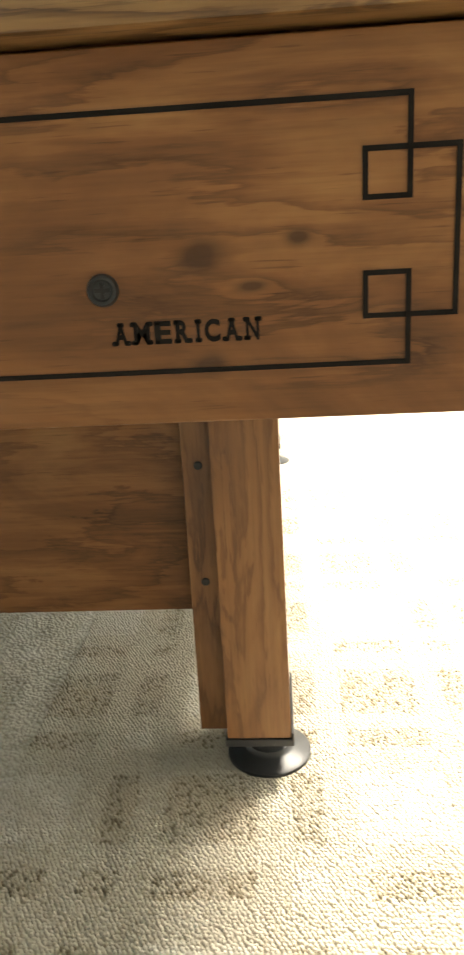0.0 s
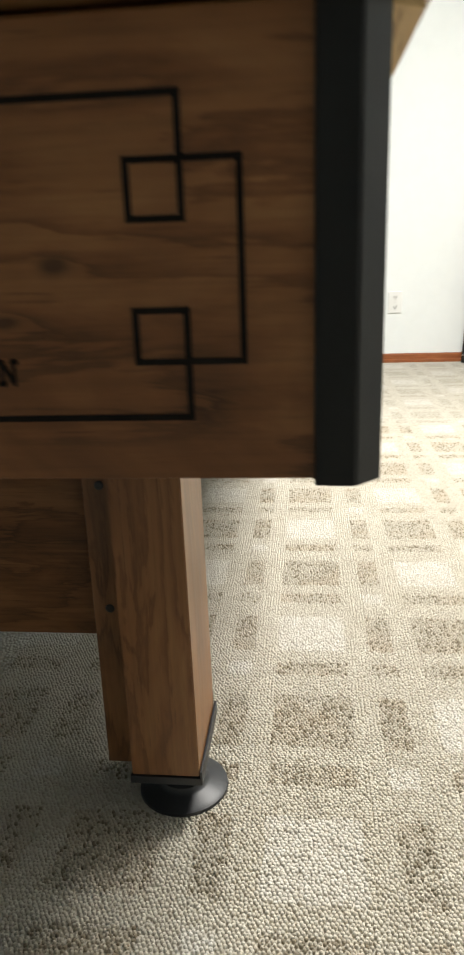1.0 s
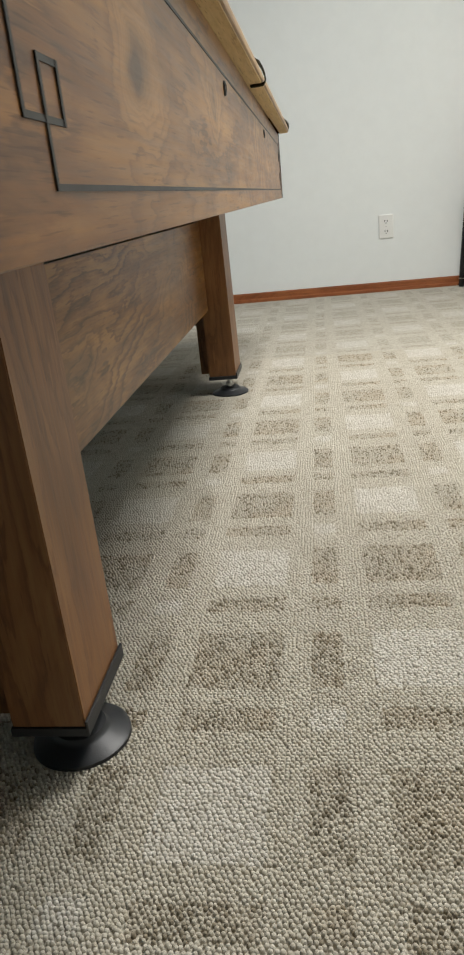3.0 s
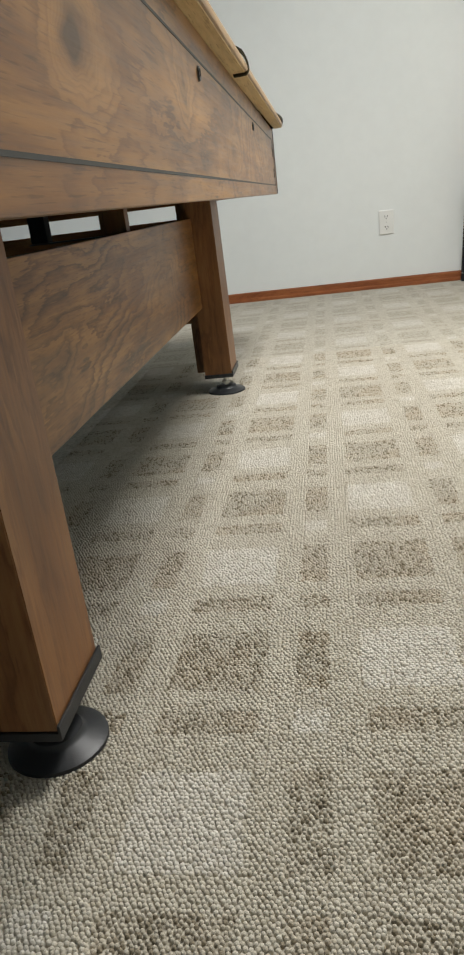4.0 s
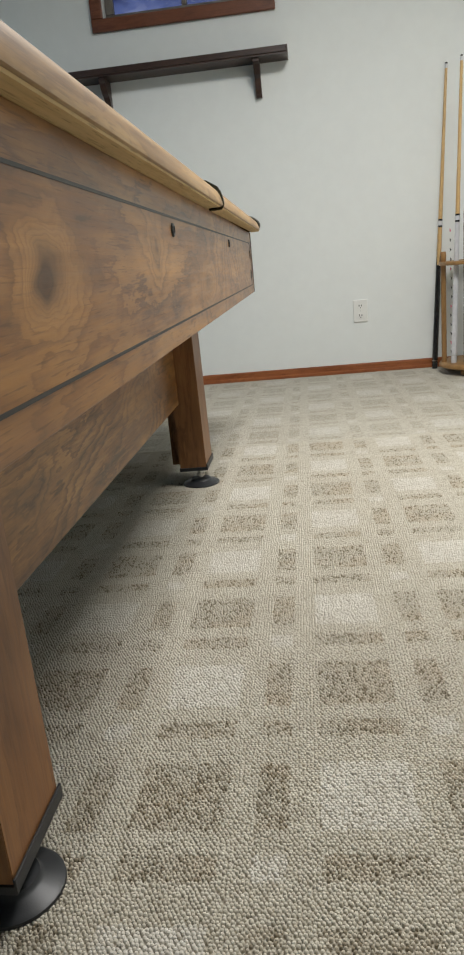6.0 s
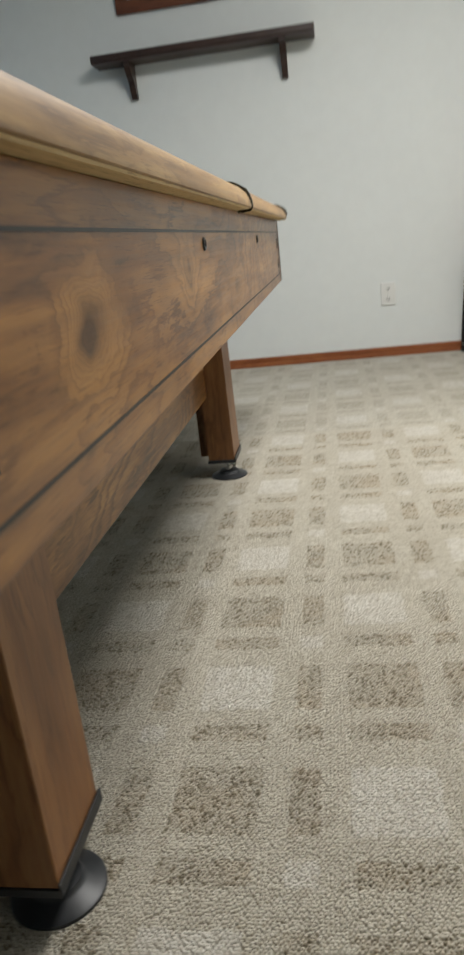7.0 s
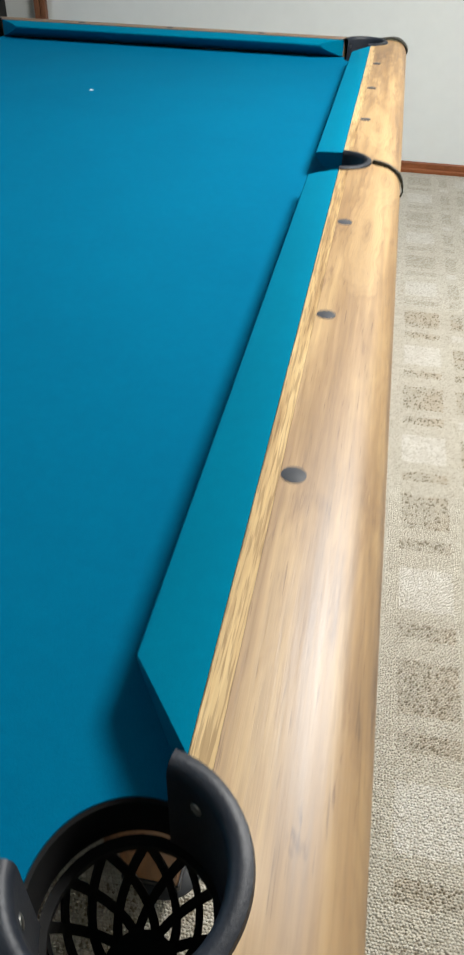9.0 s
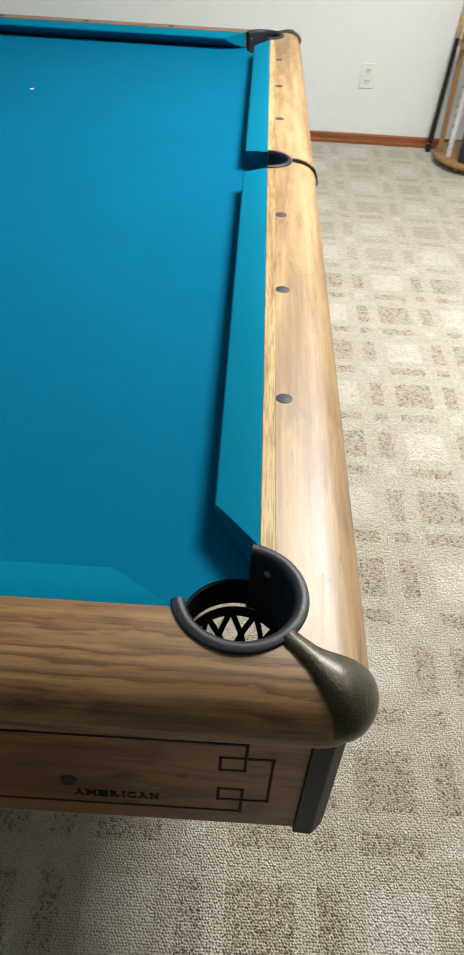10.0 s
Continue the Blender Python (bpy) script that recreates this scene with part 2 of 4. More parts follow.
def felt(name, deep, pale):
    m, t, b = nodes_of(name)
    big, fine, fuzz = texture(t, 6, 4, 0.6), texture(t, 900, 3, 0.7), texture(t, 70, 4, 0.7)
    col = ramp(t, big.outputs[0], [(0.3, deep), (0.7, pale)])
    col = mixed(t, 0.3, col, ramp(t, fine.outputs[0], [(0.3, (0.55, 0.6, 0.65)), (0.7, (1, 1, 1))]), "MULTIPLY")
    col = mixed(t, 0.14, col, ramp(t, fuzz.outputs[0], [(0.35, (0.5, 0.6, 0.7)), (0.65, (1, 1, 1))]), "MULTIPLY")
    t.links.new(col, b.inputs["Base Color"])
    b.inputs["Roughness"].default_value = 0.92
    b.inputs["Specular IOR Level"].default_value = 0.05
    bump(t, b, fine.outputs[0], 0.35, 0.0006)
    return m


def wall_paint():
    m, t, b = nodes_of("off_white_wall_paint")
    big, mid, fine = texture(t, 1.2, 3), texture(t, 14, 4, 0.6), texture(t, 260, 3, 0.6)
    col = ramp(t, big.outputs[0], [(0.3, (0.725, 0.752, 0.738)), (0.7, (0.762, 0.787, 0.768))])
    col = mixed(t, 0.12, col, ramp(t, mid.outputs[0], [(0.35, (0.8, 0.8, 0.8)), (0.65, (1, 1, 1))]), "MULTIPLY")
    t.links.new(col, b.inputs["Base Color"])
    b.inputs["Roughness"].default_value = 0.75
    bump(t, b, calc(t, "ADD", fine.outputs[0], mid.outputs[0]), 0.18, 0.002)
    return m


# the carpet's figure: squares and bars on a woven ground
CX, CY, PX, PY = -0.062, 0.366, 0.2305, 0.2475
SQX, SQY, B0X, B1X, B0Y, B1Y = 0.49, 0.48, 0.66, 0.83, 0.70, 0.85


def carpet_paint(name, per_loop):
    m, t, b = nodes_of(name)
    co = add(t, "ShaderNodeTexCoord")
    sep = add(t, "ShaderNodeSeparateXYZ")
    wob = texture(t, 90, 2, 0.5)
    link(t, co, "Object", sep, 0)
    jig = calc(t, "MULTIPLY_ADD", wob.outputs[0], 0.016, -0.008)
    u = calc(t, "DIVIDE", calc(t, "SUBTRACT", calc(t, "ADD", sep.outputs[0], jig), CX), PX)
    v = calc(t, "DIVIDE", calc(t, "SUBTRACT", calc(t, "ADD", sep.outputs[1], jig), CY), PY)
    fu, fv = calc(t, "FRACT", u), calc(t, "FRACT", v)
    par = calc(t, "FLOORED_MODULO", calc(t, "ADD", calc(t, "FLOOR", u), calc(t, "FLOOR", v)), 2.0)
    odd = calc(t, "SUBTRACT", 1.0, par)
    sx, sy = calc(t, "LESS_THAN", fu, SQX), calc(t, "LESS_THAN", fv, SQY)
    bx = calc(t, "MULTIPLY", calc(t, "GREATER_THAN", fu, B0X), calc(t, "LESS_THAN", fu, B1X))
    by = calc(t, "MULTIPLY", calc(t, "GREATER_THAN", fv, B0Y), calc(t, "LESS_THAN", fv, B1Y))
    mul = lambda a, b_: calc(t, "MULTIPLY", a, b_)
    dark = calc(t, "ADD", mul(mul(sx, sy), odd), calc(t, "ADD", mul(bx, sy), mul(sx, by)))
    dark = calc(t, "ADD", dark, mul(mul(bx, by), odd))
    light = calc(t, "ADD", mul(mul(sx, sy), par), mul(mul(bx, by), par))
    col = mixed(t, dark, (0.610, 0.582, 0.503), (0.550, 0.520, 0.442))
    col = mixed(t, light, col, (0.672, 0.652, 0.592))
    fine, mid, stain = texture(t, 260, 4, 0.7), texture(t, 34, 3, 0.6), texture(t, 2.3, 3, 0.6)
    col = mixed(t, 0.35, col, ramp(t, stain.outputs[0], [(0.3, (0.78, 0.74, 0.7)), (0.7, (1, 1, 1))]), "MULTIPLY")
    col = mixed(t, 0.4, col, ramp(t, mid.outputs[0], [(0.3, (0.72, 0.7, 0.66)), (0.7, (1.0, 1.0, 1.0))]), "MULTIPLY")
    if per_loop:
        geo = add(t, "ShaderNodeNewGeometry")
        lot = geo.outputs["Random Per Island"]
        col = mixed(t, 1.0, col, ramp(t, lot, [(0.0, (0.80, 0.78, 0.74)), (0.3, (0.93, 0.92, 0.9)), (1.0, (1, 1, 1))]), "MULTIPLY")
        fleck = calc(t, "MULTIPLY", dark, calc(t, "LESS_THAN", lot, 0.2))
        col = mixed(t, fleck, col, (0.255, 0.225, 0.165))
        tint = ramp(t, texture(t, 9, 2, 0.5).outputs[0], [(0.42, (1.0, 1.0, 1.0)), (0.62, (1.0, 0.95, 0.90))])
        col = mixed(t, calc(t, "MULTIPLY", dark, 0.8), col, tint, "MULTIPLY")
        bump(t, b, fine.outputs[0], 0.8, 0.0015)
    else:
        vor = add(t, "ShaderNodeTexVoronoi")
        mp = add(t, "ShaderNodeMapping")
        mp.inputs["Scale"].default_value = (185, 150, 1)
        link(t, co, "Object", mp, 0)
        link(t, mp, 0, vor, "Vector")
        vor.inputs["Scale"].default_value = 1.0
        # shade between loops painted into the colour: cells darken towards their edges
        gap_shade = ramp(t, vor.outputs["Distance"], [(0.3, (1, 1, 1)), (0.8, (0.62, 0.59, 0.54))])
        col = mixed(t, 0.7, col, gap_shade, "MULTIPLY")
        fleck = ramp(t, texture(t, 120, 2, 0.6, 0.0, (0.8, 1.2, 1)).outputs[0], [(0.56, (0, 0, 0)), (0.62, (0.7, 0.7, 0.7))])
        col = mixed(t, calc(t, "MULTIPLY", dark, fleck), col, (0.24, 0.205, 0.155))
        h = calc(t, "SUBTRACT", 1.0, vor.outputs["Distance"])
        bump(t, b, h, 0.9, 0.004)
    t.links.new(col, b.inputs["Base Color"])
    b.inputs["Roughness"].default_value = 0.95
    b.inputs["Specular IOR Level"].default_value = 0.1
    b.inputs["Sheen Weight"].default_value = 0.1
    return m


cloth, paint = felt("turquoise_wool_cloth", (0.0, 0.123, 0.230), (0.0, 0.132, 0.243)), wall_paint()
# same felt for the cushions, in a greener and slightly brighter tone
cushion_cloth = felt("teal_cushion_cloth", (0.0, 0.148, 0.242), (0.0, 0.159, 0.258))
carpet, carpet_yarn = carpet_paint("woven_carpet", False), carpet_paint("carpet_yarn", True)
ceiling_paint = plain("white_ceiling_paint", (0.74, 0.74, 0.72), 0.8, vary=0.04, scale=8)


def glowing(name, stops, scale, strength, stretch=(1, 1, 1)):
    m, t, b = nodes_of(name)
    n = texture(t, scale, 5, 0.6, 0.3, stretch)
    col = ramp(t, n.outputs[0], stops)
    b.inputs["Base Color"].default_value = (0, 0, 0, 1)
    t.links.new(col, b.inputs["Emission Color"])
    b.inputs["Emission Strength"].default_value = strength
    return m


dusk = glowing("dusk_sky", [(0.35, (0.05, 0.07, 0.22)), (0.5, (0.16, 0.22, 0.55)), (0.62, (0.45, 0.52, 0.85))], 2.2, 0.55, (1, 1, 2))
screen_glow = glowing("television_picture", [(0.45, (0.004, 0.006, 0.01)), (0.6, (0.02, 0.06, 0.12)), (0.72, (0.5, 0.65, 0.8))], 9, 0.9)

glass, gt, gb = nodes_of("window_glass")
gb.inputs["Transmission Weight"].default_value = 1
gb.inputs["Roughness"].default_value = 0.02
gb.inputs["IOR"].default_value = 1.45


# ---- mesh helpers ----
def part(name, bm, material, parent=None, label="", smooth=False):
    """Links a bmesh, built in world metres, as one mesh under a thing or a part."""
    me = bpy.data.meshes.new(name)
    base = Vector((0, 0, 0))
    p = parent
    while p is not None:
        base += p.location
        p = p.parent
    bmesh.ops.recalc_face_normals(bm, faces=bm.faces)
    if smooth:
        for f in bm.faces:
            f.smooth = True
        for e in bm.edges:
            if len(e.link_faces) == 2 and e.calc_face_angle(0) > 0.7:
                e.smooth = False
    bmesh.ops.translate(bm, verts=bm.verts, vec=-base)
    bm.to_mesh(me)
    bm.free()
    me.materials.append(material)
    ob = new(name, me)
    ob.parent = parent
    if label:
        tagged(ob, label)
    return ob


def empty(name, loc, label, category, group=""):
    ob = new(name)
    ob.location = loc
    return tagged(ob, label, category, group)


def structure(ob):
    return tagged(ob, kind="structure")


def box(lo, hi, bevel=0.0, bm=None, seg=2):
    bm = bm or bmesh.new()
    made = bmesh.ops.create_cube(bm, size=1)["verts"]
    for v in made:
        v.co = [(lo[i] + hi[i]) / 2 + v.co[i] * (hi[i] - lo[i]) for i in range(3)]
    if bevel:
        edges = list({e for v in made for e in v.link_edges})
        bmesh.ops.bevel(bm, geom=edges, offset=bevel, segments=seg, profile=0.5, affect="EDGES")
    return bm


def prism(poly, axis, a, b, bm=None):
    """A polygon of two coordinates, drawn out along an axis from a to b."""
    bm = bm or bmesh.new()
    k = "xyz".index(axis)

    def at(p, w):
        q = list(p)
        q.insert(k, w)
        return bm.verts.new(q)

    lo, hi = [at(p, a) for p in poly], [at(p, b) for p in poly]
    n = len(poly)
    bm.faces.new(lo)
    bm.faces.new(hi[::-1])
    for i in range(n):
        bm.faces.new((lo[i], hi[i], hi[(i + 1) % n], lo[(i + 1) % n]))
    return bm


def lathe(profile, centre, segs=28, bm=None, axis="z", a0=0.0, a1=360.0, cap=True):
    """Turns (radius, height) about an upright or lying axis through a centre."""
    bm = bm or bmesh.new()
    full = a1 - a0 >= 360
    rings = []
    for i in range(segs if full else segs + 1):
        a = radians(a0 + (a1 - a0) * i / segs)
        row = []
        for r, h in profile:
            p = {"z": (r * math.cos(a), r * math.sin(a), h), "y": (r * math.cos(a), -h, r * math.sin(a)), "x": (h, r * math.cos(a), r * math.sin(a))}[axis]
            row.append(bm.verts.new([centre[j] + p[j] for j in range(3)]))
        rings.append(row)
    for i in range(segs):
        a, b = rings[i], rings[(i + 1) % len(rings)]
        for j in range(len(profile) - 1):
            bm.faces.new((a[j], b[j], b[j + 1], a[j + 1]))
    if full and cap and profile[0] != profile[-1]:
        for j, flip in ((0, 1), (len(profile) - 1, 0)):
            if profile[j][0] > 1e-5:
                bm.faces.new([r[j] for r in (rings[::-1] if flip else rings)])
    bmesh.ops.remove_doubles(bm, verts=bm.verts, dist=1e-6)
    return bm


def rod(points, radii, segs=14, bm=None):
    """A round rod along points, with a radius at each."""
    bm = bm or bmesh.new()
    pts = [Vector(p) for p in points]
    rings = []
    for i, p in enumerate(pts):
        d = (pts[min(i + 1, len(pts) - 1)] - pts[max(i - 1, 0)]).normalized()
        side = d.cross(Vector((0.31, 0.93, 0.17))).normalized()
        up = d.cross(side)
        rings.append([bm.verts.new(p + radii[i] * (math.cos(a) * side + math.sin(a) * up)) for a in (2 * math.pi * k / segs for k in range(segs))])
    for a, b in zip(rings, rings[1:]):
        for k in range(segs):
            bm.faces.new((a[k], a[(k + 1) % segs], b[(k + 1) % segs], b[k]))
    bm.faces.new(rings[0][::-1])
    bm.faces.new(rings[-1])
    return bm


def skin(grid, bm=None, close=False):
    """A sheet through rows of points."""
    bm = bm or bmesh.new()
    rows = [[bm.verts.new(p) for p in row] for row in grid]
    for a, b in zip(rows, rows[1:]):
        for j in range(len(a) - 1):
            if len({a[j], a[j + 1], b[j + 1], b[j]}) == 4:
                bm.faces.new((a[j], a[j + 1], b[j + 1], b[j]))
    return bm


# ---- the room ----
WALL_Y, EAST, WEST, SOUTH, TOP = 3.795, 2.1, -3.6, -4.6, 2.4
floor = structure(part("floor", box((WEST - 0.1, SOUTH - 0.1, -0.1), (EAST + 0.1, WALL_Y + 0.1, 0.0)), carpet))
tagged(floor, "beige woven loop carpet with squares and bars")
WX0, WX1, WZ0, WZ1 = -0.744, 0.062, 1.892, 2.31
nw = bmesh.new()
box((WEST, WALL_Y, 0), (WX0, WALL_Y + 0.12, TOP), bm=nw)
box((WX1, WALL_Y, 0), (EAST, WALL_Y + 0.12, TOP), bm=nw)
box((WX0, WALL_Y, 0), (WX1, WALL_Y + 0.12, WZ0), bm=nw)
box((WX0, WALL_Y, WZ1), (WX1, WALL_Y + 0.12, TOP), bm=nw)
bmesh.ops.remove_doubles(nw, verts=nw.verts, dist=1e-5)
seen = {}
for f in nw.faces:
    seen.setdefault(tuple(round(c, 4) for c in f.calc_center_median()), []).append(f)
bmesh.ops.delete(nw, geom=[f for fs in seen.values() if len(fs) > 1 for f in fs], context="FACES_ONLY")
structure(part("wall_north", nw, paint))
structure(part("wall_east", box((EAST, SOUTH, 0), (EAST + 0.1, WALL_Y, TOP)), paint))
structure(part("wall_west", box((WEST - 0.1, SOUTH, 0), (WEST, WALL_Y, TOP)), paint))
structure(part("wall_south", box((WEST, SOUTH - 0.1, 0), (EAST, SOUTH, TOP)), paint))
structure(part("ceiling", box((WEST - 0.1, SOUTH - 0.1, TOP), (EAST + 0.1, WALL_Y + 0.12, TOP + 0.1)), ceiling_paint))
bb = [(WALL_Y, 0.0), (WALL_Y, 0.05), (WALL_Y - 0.006, 0.05), (WALL_Y - 0.011, 0.044), (WALL_Y - 0.012, 0.02), (WALL_Y - 0.018, 0.014), (WALL_Y - 0.019, 0.0)]
structure(part("baseboard", prism([(y, z) for y, z in bb], "x", WEST, EAST), cherry_x))

window = structure(empty("window_1", (-0.38, WALL_Y, WZ0), "small high window with red-brown wooden frame at dusk", "window"))
fo = 0.062
for nm, lo, hi in (("frame_bottom", (WX0 - fo, WALL_Y - 0.022, WZ0 - fo), (WX1 + fo, WALL_Y - 0.001, WZ0 - 0.001)),
                   ("frame_top", (WX0 - fo, WALL_Y - 0.022, WZ1 + 0.001), (WX1 + fo, WALL_Y - 0.001, WZ1 + fo)),
                   ("frame_side", (WX0 - fo, WALL_Y - 0.021, WZ0), (WX0 - 0.001, WALL_Y - 0.001, WZ1)),
                   ("frame_side", (WX1 + 0.001, WALL_Y - 0.021, WZ0), (WX1 + fo, WALL_Y - 0.001, WZ1))):
    part(nm, box(lo, hi, 0.005), frame_wood, window)
sash = bmesh.new()
for lo, hi in (((WX0 + 0.001, WZ0 + 0.001), (WX1 - 0.001, WZ0 + 0.03)), ((WX0 + 0.001, WZ1 - 0.03), (WX1 - 0.001, WZ1 - 0.001)),
               ((WX0 + 0.002, WZ0 + 0.031), (WX0 + 0.045, WZ1 - 0.031)), ((WX1 - 0.045, WZ0 + 0.031), (WX1 - 0.002, WZ1 - 0.031)), ((-0.347, WZ0 + 0.031), (-0.320, WZ1 - 0.031))):
    box((lo[0], WALL_Y + 0.05, lo[1]), (hi[0], WALL_Y + 0.08, hi[1]), 0.003, sash)
part("sash", sash, plain("taupe_window_sash", (0.16, 0.14, 0.12), 0.5), window)
for a, b in ((WX0 + 0.045, -0.347), (-0.320, WX1 - 0.045)):
    pane = part("pane", box((a, WALL_Y + 0.062, WZ0 + 0.03), (b, WALL_Y + 0.068, WZ1 - 0.03)), glass, window)
    pane.visible_shadow = False
structure(part("backdrop", box((-2.5, WALL_Y + 1.2, 0.6), (2.2, WALL_Y + 1.22, 4.2)), dusk))

OX, OZ = 0.477, 0.336
outlet = empty("wall_outlet", (OX, WALL_Y, OZ), "white duplex power outlet plate on the wall", "outlet")
part("plate", box((OX - 0.038, WALL_Y - 0.007, OZ - 0.060), (OX + 0.038, WALL_Y - 0.0005, OZ + 0.060), 0.003), white_plastic, outlet)
for dz in (-0.026, 0.026):
    zc = OZ + dz
    s = part("socket", prism([(OX + 0.017 * math.cos(a) * (1.0), zc + max(-0.0135, min(0.0135, 0.018 * math.sin(a)))) for a in (2 * math.pi * k / 24 for k in range(24))], "y", WALL_Y - 0.0095, WALL_Y - 0.006), white_plastic, outlet)
    for dx in (-0.0065, 0.0065):
        part("slot", box((OX + dx - 0.0019, WALL_Y - 0.0105, zc - 0.002), (OX + dx + 0.0019, WALL_Y - 0.0092, zc + 0.0075)), slot_dark, s)
    part("slot", lathe([(0.0028, 0), (0.0028, 0.001)], (OX, WALL_Y - 0.0093, zc - 0.0085), 10, axis="y"), slot_dark, s)
part("screw", lathe([(0.003, 0), (0.0026, 0.0012)], (OX, WALL_Y - 0.0068, OZ), 10, axis="y"), bright_steel, outlet)

shelf = empty("wall_shelf", (-0.4, WALL_Y, 1.6), "dark stained wooden wall shelf on two curved brackets", "shelf")
sh = box((-0.940, 3.641, 1.601), (0.172, WALL_Y - 0.001, 1.638))
bmesh.ops.bevel(sh, geom=[e for e in sh.edges if all(v.co.y < 3.74 for v in e.verts)], offset=0.009, segments=3, affect="EDGES")
part("plank", sh, dark_wood, shelf, smooth=True)
for xb in (-0.766, 0.014):
    prof = [(WALL_Y - 0.001, 1.6005), (3.666, 1.6005), (3.666, 1.585), (3.681, 1.575), (3.693, 1.556), (3.709, 1.536), (3.733, 1.522), (3.747, 1.502), (3.753, 1.478), (3.765, 1.458), (3.767, 1.442), (WALL_Y - 0.001, 1.442)]
    br = prism(prof, "x", xb - 0.015, xb + 0.015)
    part("bracket", br, dark_wood, shelf)

# ---- the pool table ----
D = 0.2794
NX = -0.111
MX, MY = NX - 2 * D, 4 * D
XO, YO, RZ = 0.042, -0.153, 0.79
PXF, PYF = 0.013, -0.135
PB, PT = 0.5415, 0.7407
table = empty("pool_table", (MX, MY, 0), "walnut-look pool table with turquoise cloth and black corner trim", "pool table")


def flipped(bm, fx, fy):
    for v in bm.verts:
        if fx:
            v.co.x = 2 * MX - v.co.x
        if fy:
            v.co.y = 2 * MY - v.co.y
    return bm


QUARTERS = [(False, False), (False, True), (True, False), (True, True)]

# rail outline across its width: distance inward from the outer edge, height
PROFILE = [(0.026, 0.7436), (0.004, 0.7440), (0.0006, 0.7450), (0.0, 0.7475), (0.0008, 0.7535), (0.0035, 0.7625), (0.0085, 0.7720), (0.0160, 0.7793), (0.0255, 0.7842), (0.036, 0.7868), (0.048, 0.7884), (0.060, 0.7894), (0.075, RZ), (0.089, RZ)]
RC = 0.05
PCX, PCY, PR = -0.080, -0.031, 0.060
SPR = 0.046


def outline(side, s, d):
    """A point on the outline moved inward by d. side: along x or y from the near right corner; s: distance along it."""
    if s < RC:
        a = radians(45) * s / RC
        r = max(RC - d, 0.0)
        if d <= RC:
            p = (XO - RC + r * math.cos(a - radians(45)), YO + RC + r * math.sin(a - radians(45)))
        else:
            p = (XO - d, YO + d)
    else:
        p = (XO - d, YO + s)
    if side == "y":
        return p
    u, v = p[0] - XO, p[1] - YO
    return (XO - v, YO - u)


def reach(s, whole):
    """How far inward the wood goes at a distance along the rail: to the mitre, the pocket or the oak strip."""
    y = YO + s
    most = whole
    if s < RC:
        return RC
    most = min(most, s)
    if abs(y - PCY) < PR:
        most = min(most, XO - (PCX + math.sqrt(PR ** 2 - (y - PCY) ** 2)))
    return most


def side_reach(s, whole):
    y = YO + s - MY
    if abs(y) < SPR:
        return min(whole, XO - (-0.061 + math.sqrt(SPR ** 2 - y ** 2)))
    return whole


def rail_mesh(side, s_end, pocket_end):
    whole = 0.089 if pocket_end else 0.1042
    bm = bmesh.new()
    st = [RC * k / 6 for k in range(6)] + [RC + (0.19 - RC) * k / 34 for k in range(35)]
    n = 12
    if pocket_end:
        a0 = s_end - SPR - 0.002
        st += [0.19 + (a0 - 0.19) * k / n for k in range(1, n + 1)] + [a0 + (s_end - a0) * (k / 16) for k in range(1, 17)]
    else:
        st += [0.19 + (s_end - 0.19) * k / n for k in range(1, n + 1)]
    grid = []
    for s in st:
        far = reach(s, whole)
        if pocket_end:
            far = min(far, side_reach(s, whole))
        row = []
        for d, z in PROFILE + ([] if pocket_end else [(0.1042, RZ)]):
            row.append((*outline(side, s, min(d, far)), z if d <= far else RZ if far > 0.03 else z))
        row.append((*outline(side, s, far), 0.712))
        grid.append(row)
    skin(grid, bm)
    bmesh.ops.remove_doubles(bm, verts=bm.verts, dist=2e-5)
    return bm


def oak_mesh(side, s0, s1):
    bm = bmesh.new()
    grid = []
    for s in (s0, (s0 + s1) / 2, s1):
        grid.append([(*outline(side, s, d), z) for d, z in ((0.0892, 0.712), (0.0892, RZ - 0.0003), (0.1035, RZ - 0.0003), (0.1044, RZ - 0.0012), (0.1044, 0.712))])
    return skin(grid, bm)


def cushion_mesh(side, s0, s1, cut0, cut1):
    """Cloth-covered cushion: s0, s1 where it meets the wood; cut0, cut1 how much shorter its nose is."""
    sect = [(0.1046, RZ - 0.001), (0.107, RZ - 0.0005), (0.125, 0.7875), (0.145, 0.7845), (0.1515, 0.7825), (0.1533, 0.7795), (0.1525, 0.776), (0.146, 0.770), (0.125, 0.757), (0.1046, 0.7465)]
    grid = []
    for k in range(13):
        f = k / 12
        row = []
        for d, z in sect:
            w = (d - 0.1046) / 0.05
            a, b = s0 + cut0 * w, s1 - cut1 * w
            row.append((*outline(side, a + (b - a) * f, d), z))
        row.append(row[0])
        grid.append(row)
    bm = skin(grid)
    bmesh.ops.remove_doubles(bm, verts=bm.verts, dist=1e-6)
    bmesh.ops.holes_fill(bm, edges=[e for e in bm.edges if e.is_boundary], sides=0)
    return bm


